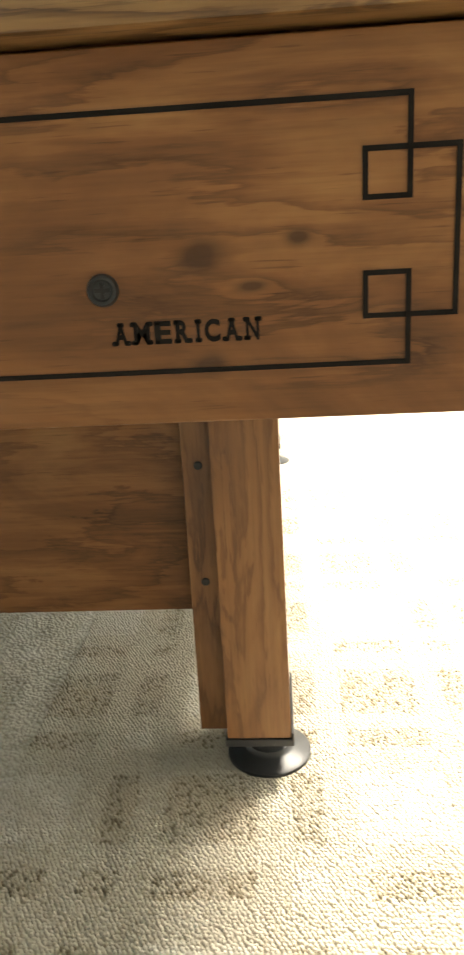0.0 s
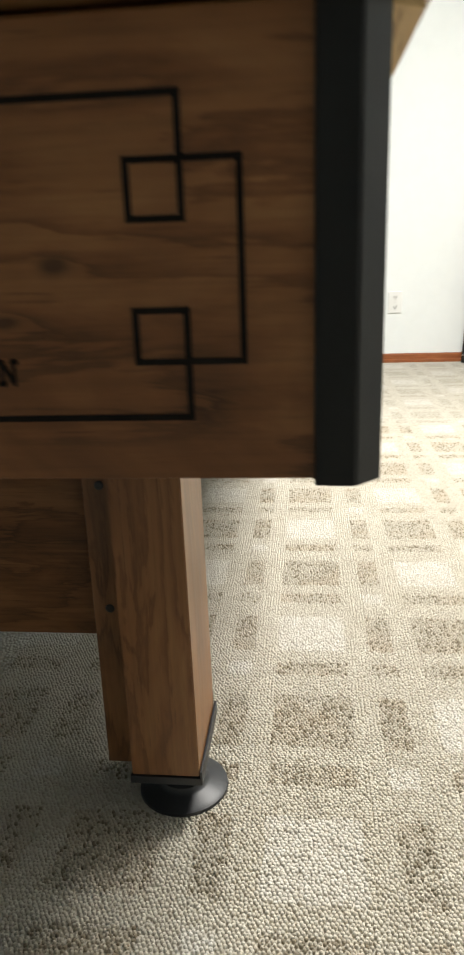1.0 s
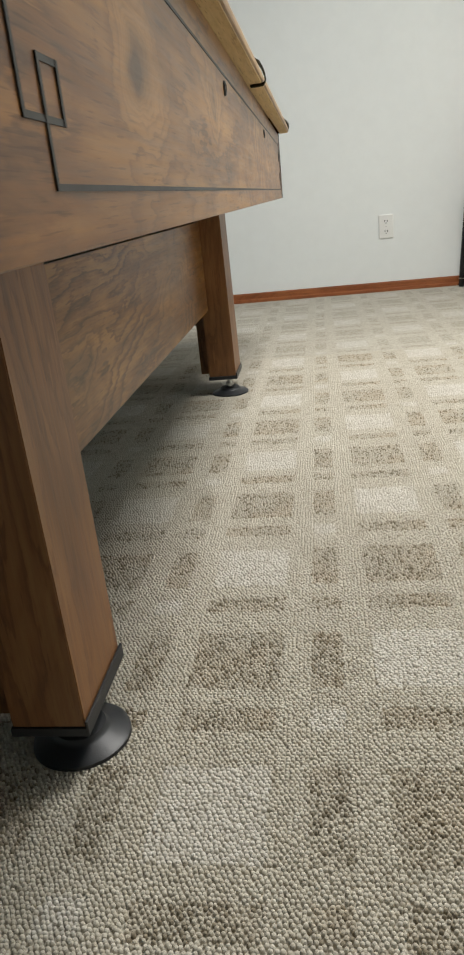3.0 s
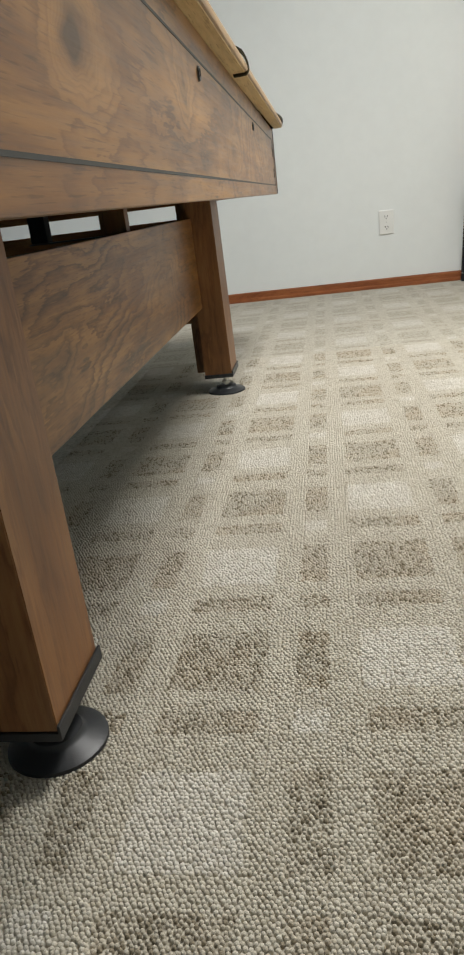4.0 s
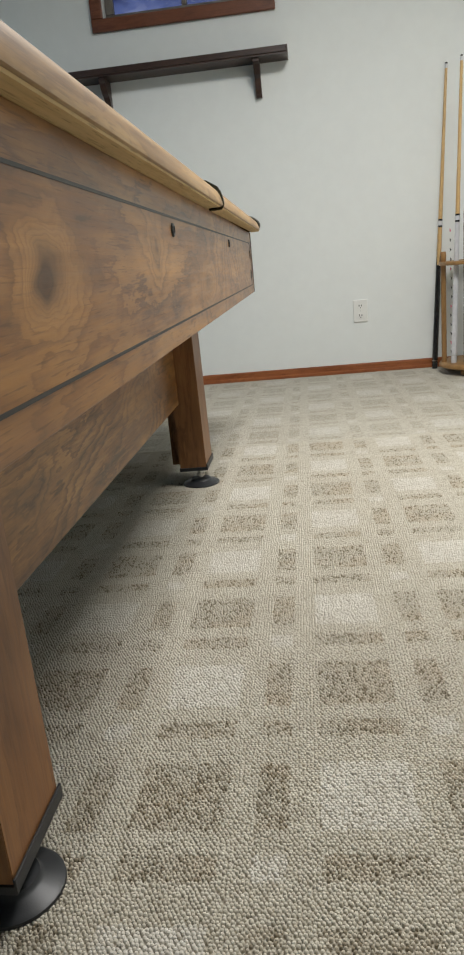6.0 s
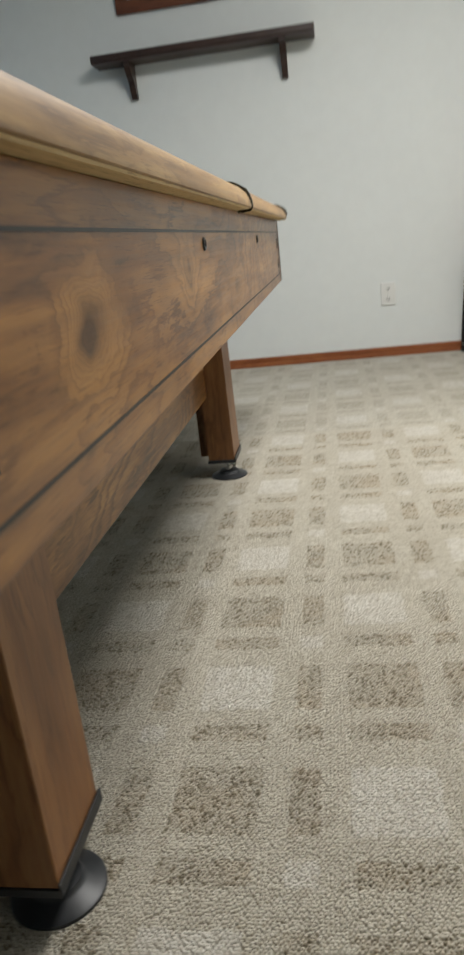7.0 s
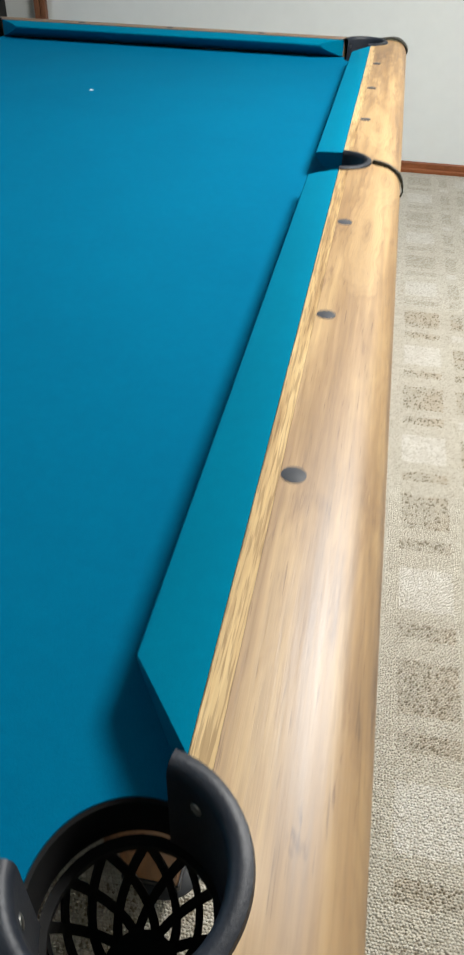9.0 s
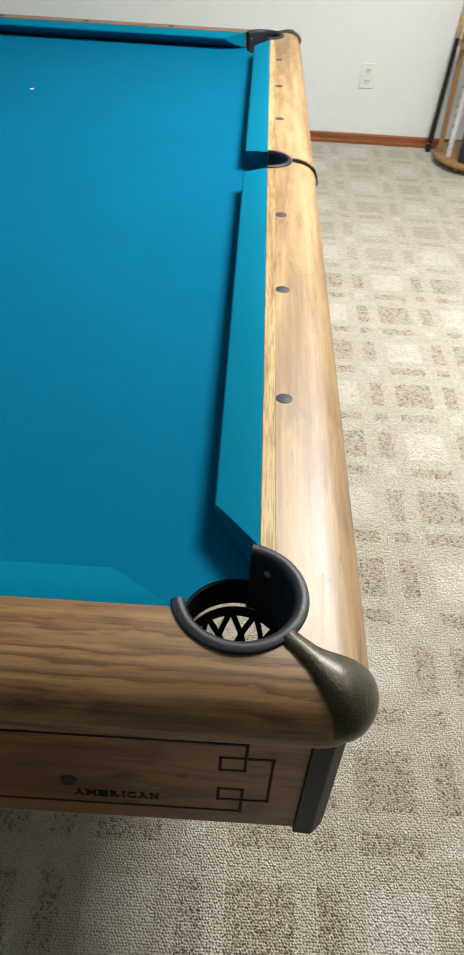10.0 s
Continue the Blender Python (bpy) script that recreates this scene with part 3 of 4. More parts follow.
S_SIDE = MY - YO
S_END = XO - MX
for fx, fy in QUARTERS:
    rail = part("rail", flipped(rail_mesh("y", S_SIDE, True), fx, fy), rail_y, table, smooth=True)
    part("underside", flipped(prism([(XO - 0.0035, YO + 0.047), (XO - 0.0035, MY), (XO - 0.030, MY), (XO - 0.030, YO + 0.030)], "z", 0.7411, 0.7439), fx, fy), raw_wood, rail, "pale bare wood under the rail")
    part("oak_strip", flipped(oak_mesh("y", 0.1785, S_SIDE - SPR - 0.001), fx, fy), oak_y, rail, "pale oak strip beside the cloth")
    part("cushion", flipped(cushion_mesh("y", 0.184, S_SIDE - SPR - 0.001, 0.066, 0.017), fx, fy), cushion_cloth, rail, "turquoise cloth cushion", smooth=True)
    for k in (1, 2, 3):
        sight = lathe([(0.0, 0.0008), (0.0095, 0.0007), (0.0103, 0.0003), (0.0105, -0.003)], (-0.036, D * k, RZ), 28)
        part("sight", flipped(sight, fx, fy), sight_plastic, rail, "round grey sight", smooth=True)
for fy in (False, True):
    bm = rail_mesh("x", S_END, False)
    bm2 = flipped(rail_mesh("x", S_END, False), True, False)
    me = bpy.data.meshes.new("half")
    bm2.to_mesh(me)
    bm2.free()
    bm.from_mesh(me)
    bpy.data.meshes.remove(me)
    bmesh.ops.remove_doubles(bm, verts=bm.verts, dist=1e-4)
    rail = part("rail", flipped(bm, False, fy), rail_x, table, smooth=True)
    n0, n1 = 0.184, 2 * S_END - 0.184
    part("cushion", flipped(cushion_mesh("x", n0, n1, 0.066, 0.066), False, fy), cushion_cloth, rail, "turquoise cloth cushion", smooth=True)
    for k in (1, 2, 3):
        part("sight", flipped(lathe([(0.0, 0.0008), (0.0095, 0.0007), (0.0103, 0.0003), (0.0105, -0.003)], (NX - D * k, -0.075, RZ), 28), False, fy), sight_plastic, rail, "round grey sight", smooth=True)


# bed with the pocket bites cut out of its edge
def bed_outline():
    rx, by = -0.062, -0.05
    quarter = []
    bite = 0.057
    ya = PCY + math.sqrt(bite ** 2 - (rx - PCX) ** 2)
    xa = PCX - math.sqrt(bite ** 2 - (by - PCY) ** 2)
    t0, t1 = math.atan2(by - PCY, xa - PCX), math.atan2(ya - PCY, rx - PCX)
    t0 = t0 + 2 * math.pi if t0 < 0 else t0
    for k in range(17):
        a = t0 + (t1 - t0) * k / 16
        quarter.append((PCX + bite * math.cos(a), PCY + bite * math.sin(a)))
    for k in range(13):
        a = -math.pi / 2 - (math.pi / 2) * k / 12
        quarter.append((-0.061 + 0.047 * math.cos(a), MY + 0.047 * math.sin(a)))
    near = quarter
    far = [(x, 2 * MY - y) for x, y in near[::-1]][1:]
    right = near + far
    left = [(2 * MX - x, y) for x, y in right[::-1]]
    return right + left


part("bed", prism(bed_outline(), "z", 0.716, 0.745), cloth, table, "flat turquoise cloth playing surface")
part("foot_spot", lathe([(0.0, 0.0006), (0.004, 0.0006), (0.005, 0.0)], (MX - 0.03, 6 * D, 0.7451), 12), chalk_white, table, "small white spot on the cloth")

# corner caps: hammered metal, narrow at the pocket and wide round the corner
for fx, fy in QUARTERS:
    grid = []
    levels = [(0.077, RZ, 0.0118), (0.068, RZ, 0.0128), (0.060, RZ, 0.0142), (0.052, 0.7897, 0.0165), (0.044, 0.789, 0.020), (0.035, 0.7877, 0.0248), (0.0265, 0.7855, 0.030), (0.018, 0.7815, 0.035), (0.0105, 0.7765, 0.039), (0.0045, 0.7710, 0.0415), (0.0012, 0.7650, 0.042), (0.0006, 0.7595, 0.0405), (0.0015, 0.7540, 0.0375), (0.0045, 0.7490, 0.033), (0.012, 0.7450, 0.028), (0.03, 0.7425, 0.024)]
    for i, (d, z, w) in enumerate(levels):
        row = []
        lift = 0.005 + 0.0022 * min(1.0, i / 6)
        for k in range(-14, 15):
            f = k / 14
            edge = 0.0006 + lift * (1.0 - f * f) ** 0.55
            s = abs(f) * w * (1.14 if f > 0 else 0.86 - 0.05 * min(i, 6) + 0.03 * max(0, i - 9))
            dd = d - edge * min(1.0, max(0.0, (i - 4) / 4)) * 0.8
            zz = z + edge * min(1.0, max(0.0, (12 - i) / 6))
            r = max(RC - dd, 0.0)
            half = r * math.pi / 4
            if s <= half:
                a = s / r if r > 0 else 0
                cx, cy = (XO - RC, YO + RC) if dd <= RC else (XO - dd, YO + dd)
                p = (cx + r * math.cos(a - math.pi / 4), cy + r * math.sin(a - math.pi / 4))
            else:
                p = (XO - dd, (YO + RC if dd <= RC else YO + dd) + s - half)
            if f < 0:
                u, v = p[0] - XO, p[1] - YO
                p = (XO - v, YO - u)
            row.append((*p, zz))
        grid.append(row)
    cap = skin(grid)
    part("corner_cap", flipped(cap, fx, fy), bronze, table, "hammered dark bronze corner cap", smooth=True)

# pocket irons with their rubber skirts and plastic baskets
for fx, fy in QUARTERS:
    rim = lathe([(0.0505, 0.708), (0.0505, 0.786), (0.0515, 0.7915), (0.0545, 0.7945), (0.0595, 0.7950), (0.0635, 0.7930), (0.0645, 0.7895)], (PCX, PCY, 0), 44, a0=-170, a1=80)
    rim_ob = part("pocket_iron", flipped(rim, fx, fy), black_rubber, table, "black rubber corner pocket lining", smooth=True)
    for ang in (58, -148):
        u = Vector((math.cos(radians(ang)), math.sin(radians(ang)), 0))
        at = Vector((PCX, PCY, 0.771))
        screw = rod([at + u * 0.0507, at + u * 0.0497, at + u * 0.0490], [0.0042, 0.0040, 0.0026], 12)
        part("screw", flipped(screw, fx, fy), bright_steel, rim_ob, "small bright screw head", smooth=True)
    liner = lathe([(0.0566, 0.7440), (0.0545, 0.7425), (0.0535, 0.738), (0.0535, 0.709), (0.0566, 0.709)], (PCX, PCY, 0), 36, a0=72, a1=198)
    part("liner", flipped(liner, fx, fy), basket_plastic, rim_ob, "black lining under the cloth edge", smooth=True)
    bk = bmesh.new()
    lathe([(0.0475, 0.702), (0.0535, 0.704), (0.054, 0.694), (0.0485, 0.694), (0.0475, 0.702)], (PCX, PCY, 0), 32, bm=bk)

    def bowl(a, f):
        r = 0.051 * math.cos(f * math.pi / 2 * 0.70)
        return Vector((PCX + r * math.cos(a), PCY + r * math.sin(a), 0.70 - 0.075 * math.sin(f * math.pi / 2)))

    for sgn in (-1, 1):
        for k in range(12):
            a0 = 2 * math.pi * (k + 0.25) / 12
            line = [(a0 + sgn * 0.8 * j / 9, j / 9) for j in range(10)]
            rows = []
            for a, f in line:
                w = 0.0033 / max(0.012, 0.051 * math.cos(f * math.pi / 2 * 0.70))
                p, q = bowl(a - w, f), bowl(a + w, f)
                n = (Vector((PCX, PCY, 0.70)) - (p + q) / 2).normalized() * (0.0022 if sgn > 0 else 0.0018)
                rows.append([p, q, q + n, p + n, p])
            skin(rows, bk)
    lathe([(0.0, 0.6345), (0.0245, 0.6350), (0.0245, 0.6325), (0.0, 0.6320)], (PCX, PCY, 0), 20, bm=bk)
    part("basket", flipped(bk, fx, fy), basket_plastic, rim_ob, "black plastic lattice ball basket")
for fx in (False, True):
    rim = lathe([(0.0385, 0.708), (0.0385, 0.786), (0.0395, 0.7912), (0.042, 0.794), (0.046, 0.7945), (0.0492, 0.7925), (0.0498, 0.7895)], (-0.061, MY, 0), 30, a0=-92, a1=92)
    rim_ob = part("pocket_iron", flipped(rim, fx, False), black_rubber, table, "black rubber side pocket lining", smooth=True)
    bk = lathe([(0.0375, 0.708), (0.038, 0.66), (0.03, 0.62), (0.015, 0.605), (0.0, 0.602)], (-0.061, MY, 0), 24, cap=False)
    part("basket", flipped(bk, fx, False), basket_plastic, rim_ob, "black plastic side pocket basket", smooth=True)
    strap_line = [(0.0525, 0.7925), (0.044, 0.7918), (0.034, 0.7902), (0.0245, 0.7874), (0.015, 0.7818), (0.007, 0.775), (0.0015, 0.765), (-0.0018, 0.7545), (-0.0028, 0.746), (0.002, 0.7412), (0.014, 0.7405), (0.024, 0.7405)]
    rows = []
    for i, (d, z) in enumerate(strap_line):
        w = 0.0042 + 0.0022 * min(1, i / 5)
        up = min(0.0026, 0.0026 * (11 - i) / 4)
        out = 0.0026 if 4 < i < 10 else 0.0
        rows.append([(XO - d + out * 0.2, MY - w, z - 0.004), (XO - d + out, MY - w * 0.7, z + up), (XO - d + out, MY + w * 0.7, z + up), (XO - d + out * 0.2, MY + w, z - 0.004)])
    part("pocket_strap", flipped(skin(rows), fx, False), bronze, table, "narrow dark bronze side pocket strap", smooth=True)


# cabinet panels with the black inlay line
LW = 0.0029


def inlay(to_world, ends, more=0.0, drop=0.0):
    """ends: the two corner positions along the panel. Bars in the plane of the panel; levels are drawn proud of it."""
    bm = bmesh.new()
    a, b = ends[0] + more, ends[1] - more
    bars_h = [(0.7095, a + 0.078, b - 0.078), (0.572, a + 0.078, b - 0.078)]
    bars_v = []
    for e, g in ((a, 1), (b, -1)):
        x = lambda w: e + g * w
        bars_h += [(0.684, x(0.0525), x(0.1015)), (0.598, x(0.0525), x(0.1015)), (0.660, x(0.078), x(0.1015)), (0.621, x(0.078), x(0.1015))]
        bars_v += [(x(0.078), 0.660, 0.7095), (x(0.078), 0.572, 0.621), (x(0.1015), 0.660, 0.684), (x(0.1015), 0.598, 0.621), (x(0.0525), 0.598, 0.684)]
    for z, p, q in bars_h:
        p, q = min(p, q) - LW / 2, max(p, q) + LW / 2
        box((p, -0.0004, z - LW / 2), (q, 0.0006, z + LW / 2), bm=bm)
    for p, z0, z1 in bars_v:
        box((p - LW / 2, -0.0004, z0 - LW / 2), (p + LW / 2, 0.0009, z1 + LW / 2), bm=bm)
    for v in bm.verts:
        v.co.z -= drop
        v.co = to_world(v.co)
    return bm


# flat black cross, proud of the bolt face, painted for the recess's shade
def cross_mesh(to_world, u, z):
    bm = box((-0.0044, -0.0011, 0.0012), (0.0044, 0.0011, 0.0019))
    box((-0.0011, -0.0044, 0.0012), (0.0011, 0.0044, 0.0020), bm=bm)
    for v in bm.verts:
        v.co = to_world(Vector((u + v.co.x, v.co.z, z + v.co.y)))
    return bm


def bolt_mesh(to_world, u, z):
    bm = lathe([(0.0, 0.0016), (0.0052, 0.0016), (0.0062, 0.003), (0.0082, 0.0028), (0.0092, 0.0006), (0.0094, -0.001)], (0, 0, 0), 24)
    for v in bm.verts:
        v.co = to_world(Vector((u + v.co.x, v.co.z, z + v.co.y)))
    return bm


EX0, EX1 = 2 * MX - PXF, PXF
for fy in (False, True):
    out = -1 if not fy else 1
    y = PYF if not fy else 2 * MY - PYF
    panel = part("end_panel", box((EX0 + 0.016, min(y, y - out * 0.022), PB), (EX1 - 0.016, max(y, y - out * 0.022), PT), 0.001), walnut_x, table, "walnut laminate end panel with black inlay line")
    tw = lambda c, y=y, out=out: Vector((c.x, y + out * c.y, c.z))
    part("inlay_line", inlay(tw, (EX0, EX1)), black_print, panel, "thin black inlay line with linked squares")
    for u in (-0.235, 2 * MX + 0.235):
        bolt = part("bolt", bolt_mesh(tw, u, 0.619), bolt_black, panel, "dark recessed bolt head", smooth=True)
        part("recess_shade", cross_mesh(tw, u, 0.619), black_paint, bolt, "flat black cross in place of the shaded drive recess")
    if not fy:
        wm = bmesh.new()
        # each letter with its place, width and slab feet and heads (as shares of its width)
        word = (("A", 0, 80, (0.13, 0.87), (0.5,)), ("M", 90, 100, (0.15, 0.85), (0.12, 0.88)), ("E", 200, 80, (0.2,), (0.2,)), ("R", 292, 83, (0.2, 0.85), (0.2,)), ("I", 390, 35, (0.5,), (0.5,)), ("C", 437, 73, (), ()), ("A", 525, 82, (0.13, 0.87), (0.5,)), ("N", 622, 80, (0.18,), (0.15, 0.85)))
        unit = 0.0850 / 702
        for letter, at, wide, feet, heads in word:
            fc = bpy.data.curves.new("word", "FONT")
            fc.body, fc.size, fc.extrude, fc.offset = letter, 1.0, 0.02, 0.02 if letter in "MN" else 0.04
            tmp = bpy.data.objects.new("word", fc)
            me = bpy.data.meshes.new_from_object(tmp)
            bpy.data.objects.remove(tmp)
            lm = bmesh.new()
            lm.from_mesh(me)
            lo, hi = min(v.co.x for v in lm.verts), max(v.co.x for v in lm.verts)
            lo_y, hi_y = min(v.co.y for v in lm.verts), max(v.co.y for v in lm.verts)
            inset = 0.12 if letter in "AMRN" else 0.3 if letter == "I" else 0.0
            for v in lm.verts:
                fx_ = inset + (v.co.x - lo) / (hi - lo) * (1 - 2 * inset)
                v.co = tw(Vector((-0.2318 + (at + fx_ * wide) * unit, 0.0004 + v.co.z * 0.02, 0.5878 + (v.co.y - lo_y) / (hi_y - lo_y) * 0.0128)))
            lm.to_mesh(me)
            lm.free()
            wm.from_mesh(me)
            bpy.data.meshes.remove(me)
            half = 0.0020
            for shares, z in ((feet, 0.5877), (heads, 0.5980)):
                for f in shares:
                    x = -0.2318 + (at + f * wide) * unit
                    box((x - half, y - 0.0008, z), (x + half, y + 0.0003, z + 0.0027), 0.0007, wm, 1)
        part("lettering", wm, black_print, panel, "black slab-serif lettering on the end panel")


def side_x(y):
    """The outer face of the side panel, which stands a little further in at the far end."""
    return 0.0215 - 0.0165 * (y + 0.12) / 2.475


for fx in (False, True):
    bm = box((-0.022, PYF + 0.0165, PB - 0.003), (0.0, 2 * MY - PYF - 0.0165, PT), 0.001)
    for v in bm.verts:
        v.co.x += side_x(v.co.y)
    panel = part("side_panel", flipped(bm, fx, False), walnut_y, table, "walnut laminate side panel with black inlay line")
    tw = lambda c, fx=fx: Vector((side_x(c.x) + c.y if not fx else 2 * MX - side_x(c.x) - c.y, c.x, c.z))
    part("inlay_line", inlay(tw, (PYF, 2 * MY - PYF), 0.021, 0.006), black_paint, panel, "thin black inlay line with linked squares")
    for u in (0.692, 1.51):
        bolt = part("bolt", bolt_mesh(tw, u, 0.687), bolt_black, panel, "dark recessed bolt head", smooth=True)
        part("recess_shade", cross_mesh(tw, u, 0.687), black_paint, bolt, "flat black cross in place of the shaded drive recess")
for fx, fy in QUARTERS:
    sh = side_x(2 * MY - PYF) - side_x(PYF) if fy else 0.0
    pl = [(-0.008, PYF - 0.0008), (-0.0072, PYF - 0.0045), (0.0100 + sh, PYF - 0.0055), (0.0120 + sh, PYF - 0.0045), (0.0232 + sh, PYF + 0.0075), (0.0236 + sh, PYF + 0.0162), (0.0105 + sh, PYF + 0.0163), (-0.008 + sh, PYF + 0.0163)]
    part("corner_trim", flipped(prism(pl, "z", PB - 0.002, PT), fx, fy), trim_plastic, table, "charcoal plastic corner trim", smooth=False)

# legs with metal shoes and levelling feet
for fx in (False, True):
    for y0, y1, facing, dx in ((0.231, 0.366, 1, 0.0), (1.772, 1.907, -1, -0.005)):
        lg = bmesh.new()
        lo = [(-0.2175 + dx, y0, 0.0605), (-0.1375 + dx, y0, 0.0605), (-0.1375 + dx, y1, 0.0605), (-0.2175 + dx, y1, 0.0605)]
        hi = [(-0.2185 + dx, y0 - 0.002, 0.60), (-0.1415 + dx, y0 - 0.002, 0.60), (-0.1415 + dx, y1 - 0.002, 0.60), (-0.2185 + dx, y1 - 0.002, 0.60)]
        va, vb = [lg.verts.new(p) for p in lo], [lg.verts.new(p) for p in hi]
        lg.faces.new(va[::-1])
        lg.faces.new(vb)
        for i in range(4):
            lg.faces.new((va[i], va[(i + 1) % 4], vb[(i + 1) % 4], vb[i]))
        bmesh.ops.bevel(lg, geom=lg.edges[:], offset=0.0012, segments=2, affect="EDGES")
        leg = part("leg", flipped(lg, fx, False), walnut_z, table, "walnut laminate table leg")
        shoe = box((-0.2195 + dx, y0 - 0.002, 0.050), (-0.1345 + dx, y1 + 0.004, 0.060), 0.0008)
        box((-0.1368 + dx, y0 - 0.0025, 0.0512), (-0.1338 + dx, y1 + 0.0045, 0.069), 0.0006, shoe)
        part("shoe", flipped(shoe, fx, False), black_plastic, leg, "black metal shoe under the leg")
        fx_, fy_ = -0.167, y0 + 0.053 if facing == 1 else y0 + 0.027
        foot = lathe([(0.0, 0.0), (0.053, 0.0005), (0.0555, 0.004), (0.055, 0.0075), (0.050, 0.0105), (0.034, 0.0145), (0.030, 0.017), (0.0285, 0.0215), (0.016, 0.0235), (0.0, 0.0235)], (fx_, fy_, 0), 36)
        foot = part("foot", flipped(foot, fx, False), black_plastic, leg, "round black levelling foot", smooth=True)
        part("stem", flipped(lathe([(0.0065, 0.022), (0.0065, 0.028), (0.012, 0.0282), (0.012, 0.0365), (0.0065, 0.0367), (0.006, 0.051)], (fx_, fy_, 0), 14), fx, False), bright_steel, foot, "zinc levelling stem")
        cy0 = y0 + 0.03 if facing == 1 else y1 - 0.06
        cl = box((-0.254 + dx, cy0, 0.054), (-0.219 + dx, cy0 + 0.03, 0.56), 0.001)
        cleat = part("cleat", flipped(cl, fx, False), walnut_z, leg, "wooden cleat screwed to the leg")
        for z in (0.262, 0.409):
            part("screw", flipped(lathe([(0.0, 0.001), (0.004, 0.0012), (0.0052, 0.0004), (0.0054, -0.001)], (-0.2352, cy0, z), 14, axis="y"), fx, False), bolt_black, cleat)
for fx in (False, True):
    part("side_stretcher", flipped(box((-0.2185, 0.367, 0.2575), (-0.205, 1.7705, 0.503), 0.001), fx, False), walnut_y, table, "walnut laminate board between the legs")
for y in (0.303, 1.85):
    part("end_stretcher", box((2 * MX + 0.2545, y, 0.205), (-0.2545, y + 0.019, 0.502), 0.001), walnut_x, table, "walnut laminate board between the legs")
brace = bmesh.new()
box((-0.445, 1.185, 0.4955), (-0.222, 1.215, 0.4985), 0.0006, brace)
part("brace_strap", brace, dark_steel, table, "thin steel strap under the bed")
part("brace_post", box((-0.29, 1.185, 0.4987), (-0.236, 1.215, 0.716), 0.001), walnut_z, table, "wooden brace post under the bed")
part("brace_post", box((-0.44, 1.185, 0.4987), (-0.405, 1.215, 0.716), 0.001), trim_plastic, table, "dark brace post under the bed")

# ---- cue and rack in the corner ----


def cue(base, tip, butt, group="", label="", front=None):
    b, e = Vector(base), Vector(tip)
    at = lambda f: b + (e - b) * f
    ob = empty("pool_cue", base, label, "pool cue", group)
    part("butt", rod([at(0.0), at(0.004), at(0.02), at(0.21), at(0.36)], [0.0125, 0.0146, 0.0148, 0.0136, 0.0122]), butt, ob, smooth=True)
    part("forearm", rod([at(0.36), at(0.40), at(0.485)], [0.0122, 0.0118, 0.0108]), front or cue_maple, ob, smooth=True)
    for k in range(0 if front else 4):
        a = math.pi / 2 * k + 0.4
        off = Vector((math.cos(a), math.sin(a), 0))
        part("point", rod([at(0.355) + off * 0.0085, at(0.38) + off * 0.0088, at(0.44) + off * 0.0102], [0.0052, 0.0038, 0.0006], 8), butt, ob, "tapering inlaid point")
    part("collar", rod([at(0.485), at(0.498), at(0.499), at(0.512)], [0.0112, 0.0112, 0.0108, 0.0108]), cue_black, ob, "black joint collar", smooth=True)
    part("collar_band", rod([at(0.491), at(0.506)], [0.0116, 0.0113]), cue_white, ob, "white joint band", smooth=True)
    part("ring", rod([at(0.027), at(0.030)], [0.0151, 0.0151]), bright_steel, ob)
    part("shaft", rod([at(0.512), at(0.7), at(0.982)], [0.0106, 0.0086, 0.0066]), cue_maple, ob, smooth=True)
    part("ferrule", rod([at(0.982), at(0.995)], [0.0066, 0.0065]), cue_white, ob)
    part("leather_tip", rod([at(0.995), at(0.999), at(1.0)], [0.0065, 0.006, 0.003]), cue_black, ob)
    return ob


cue((0.857, 3.725, 0.0), (0.945, 3.782, 1.50), cue_black, "", "maple pool cue with black butt leaning on the wall")
RX, RY = 1.074, 3.55
rack = empty("cue_rack", (RX, RY, 0), "honey oak round floor rack holding pool cues", "cue rack")
base = lathe([(0.0, 0.03), (0.205, 0.03), (0.218, 0.036), (0.22, 0.045), (0.216, 0.054), (0.208, 0.058), (0.0, 0.058)], (RX, RY, 0), 48)
part("base", base, rack_base_wood, rack, smooth=True)
for k in range(4):
    a = radians(45 + 90 * k)
    part("foot", lathe([(0.0, 0.0), (0.018, 0.0), (0.024, 0.012), (0.022, 0.024), (0.016, 0.031), (0.0, 0.031)], (RX + 0.16 * math.cos(a), RY + 0.16 * math.sin(a), 0), 18), rack_base_wood, rack, smooth=True)
for k in range(4):
    a = radians(178 + 90 * k)
    px, py = RX + 0.195 * math.cos(a), RY + 0.195 * math.sin(a)
    part("post", lathe([(0.013, 0.055), (0.013, 0.56), (0.0145, 0.562), (0.0145, 0.602), (0.012, 0.606), (0.0, 0.606)], (px, py, 0), 18), rack_wood, rack, smooth=True)
ringtop = lathe([(0.155, 0.540), (0.212, 0.540), (0.216, 0.545), (0.216, 0.553), (0.212, 0.558), (0.155, 0.558), (0.155, 0.540)], (RX, RY, 0), 48)
part("top_ring", ringtop, rack_base_wood, rack, smooth=True)
G = "cues standing in the rack"
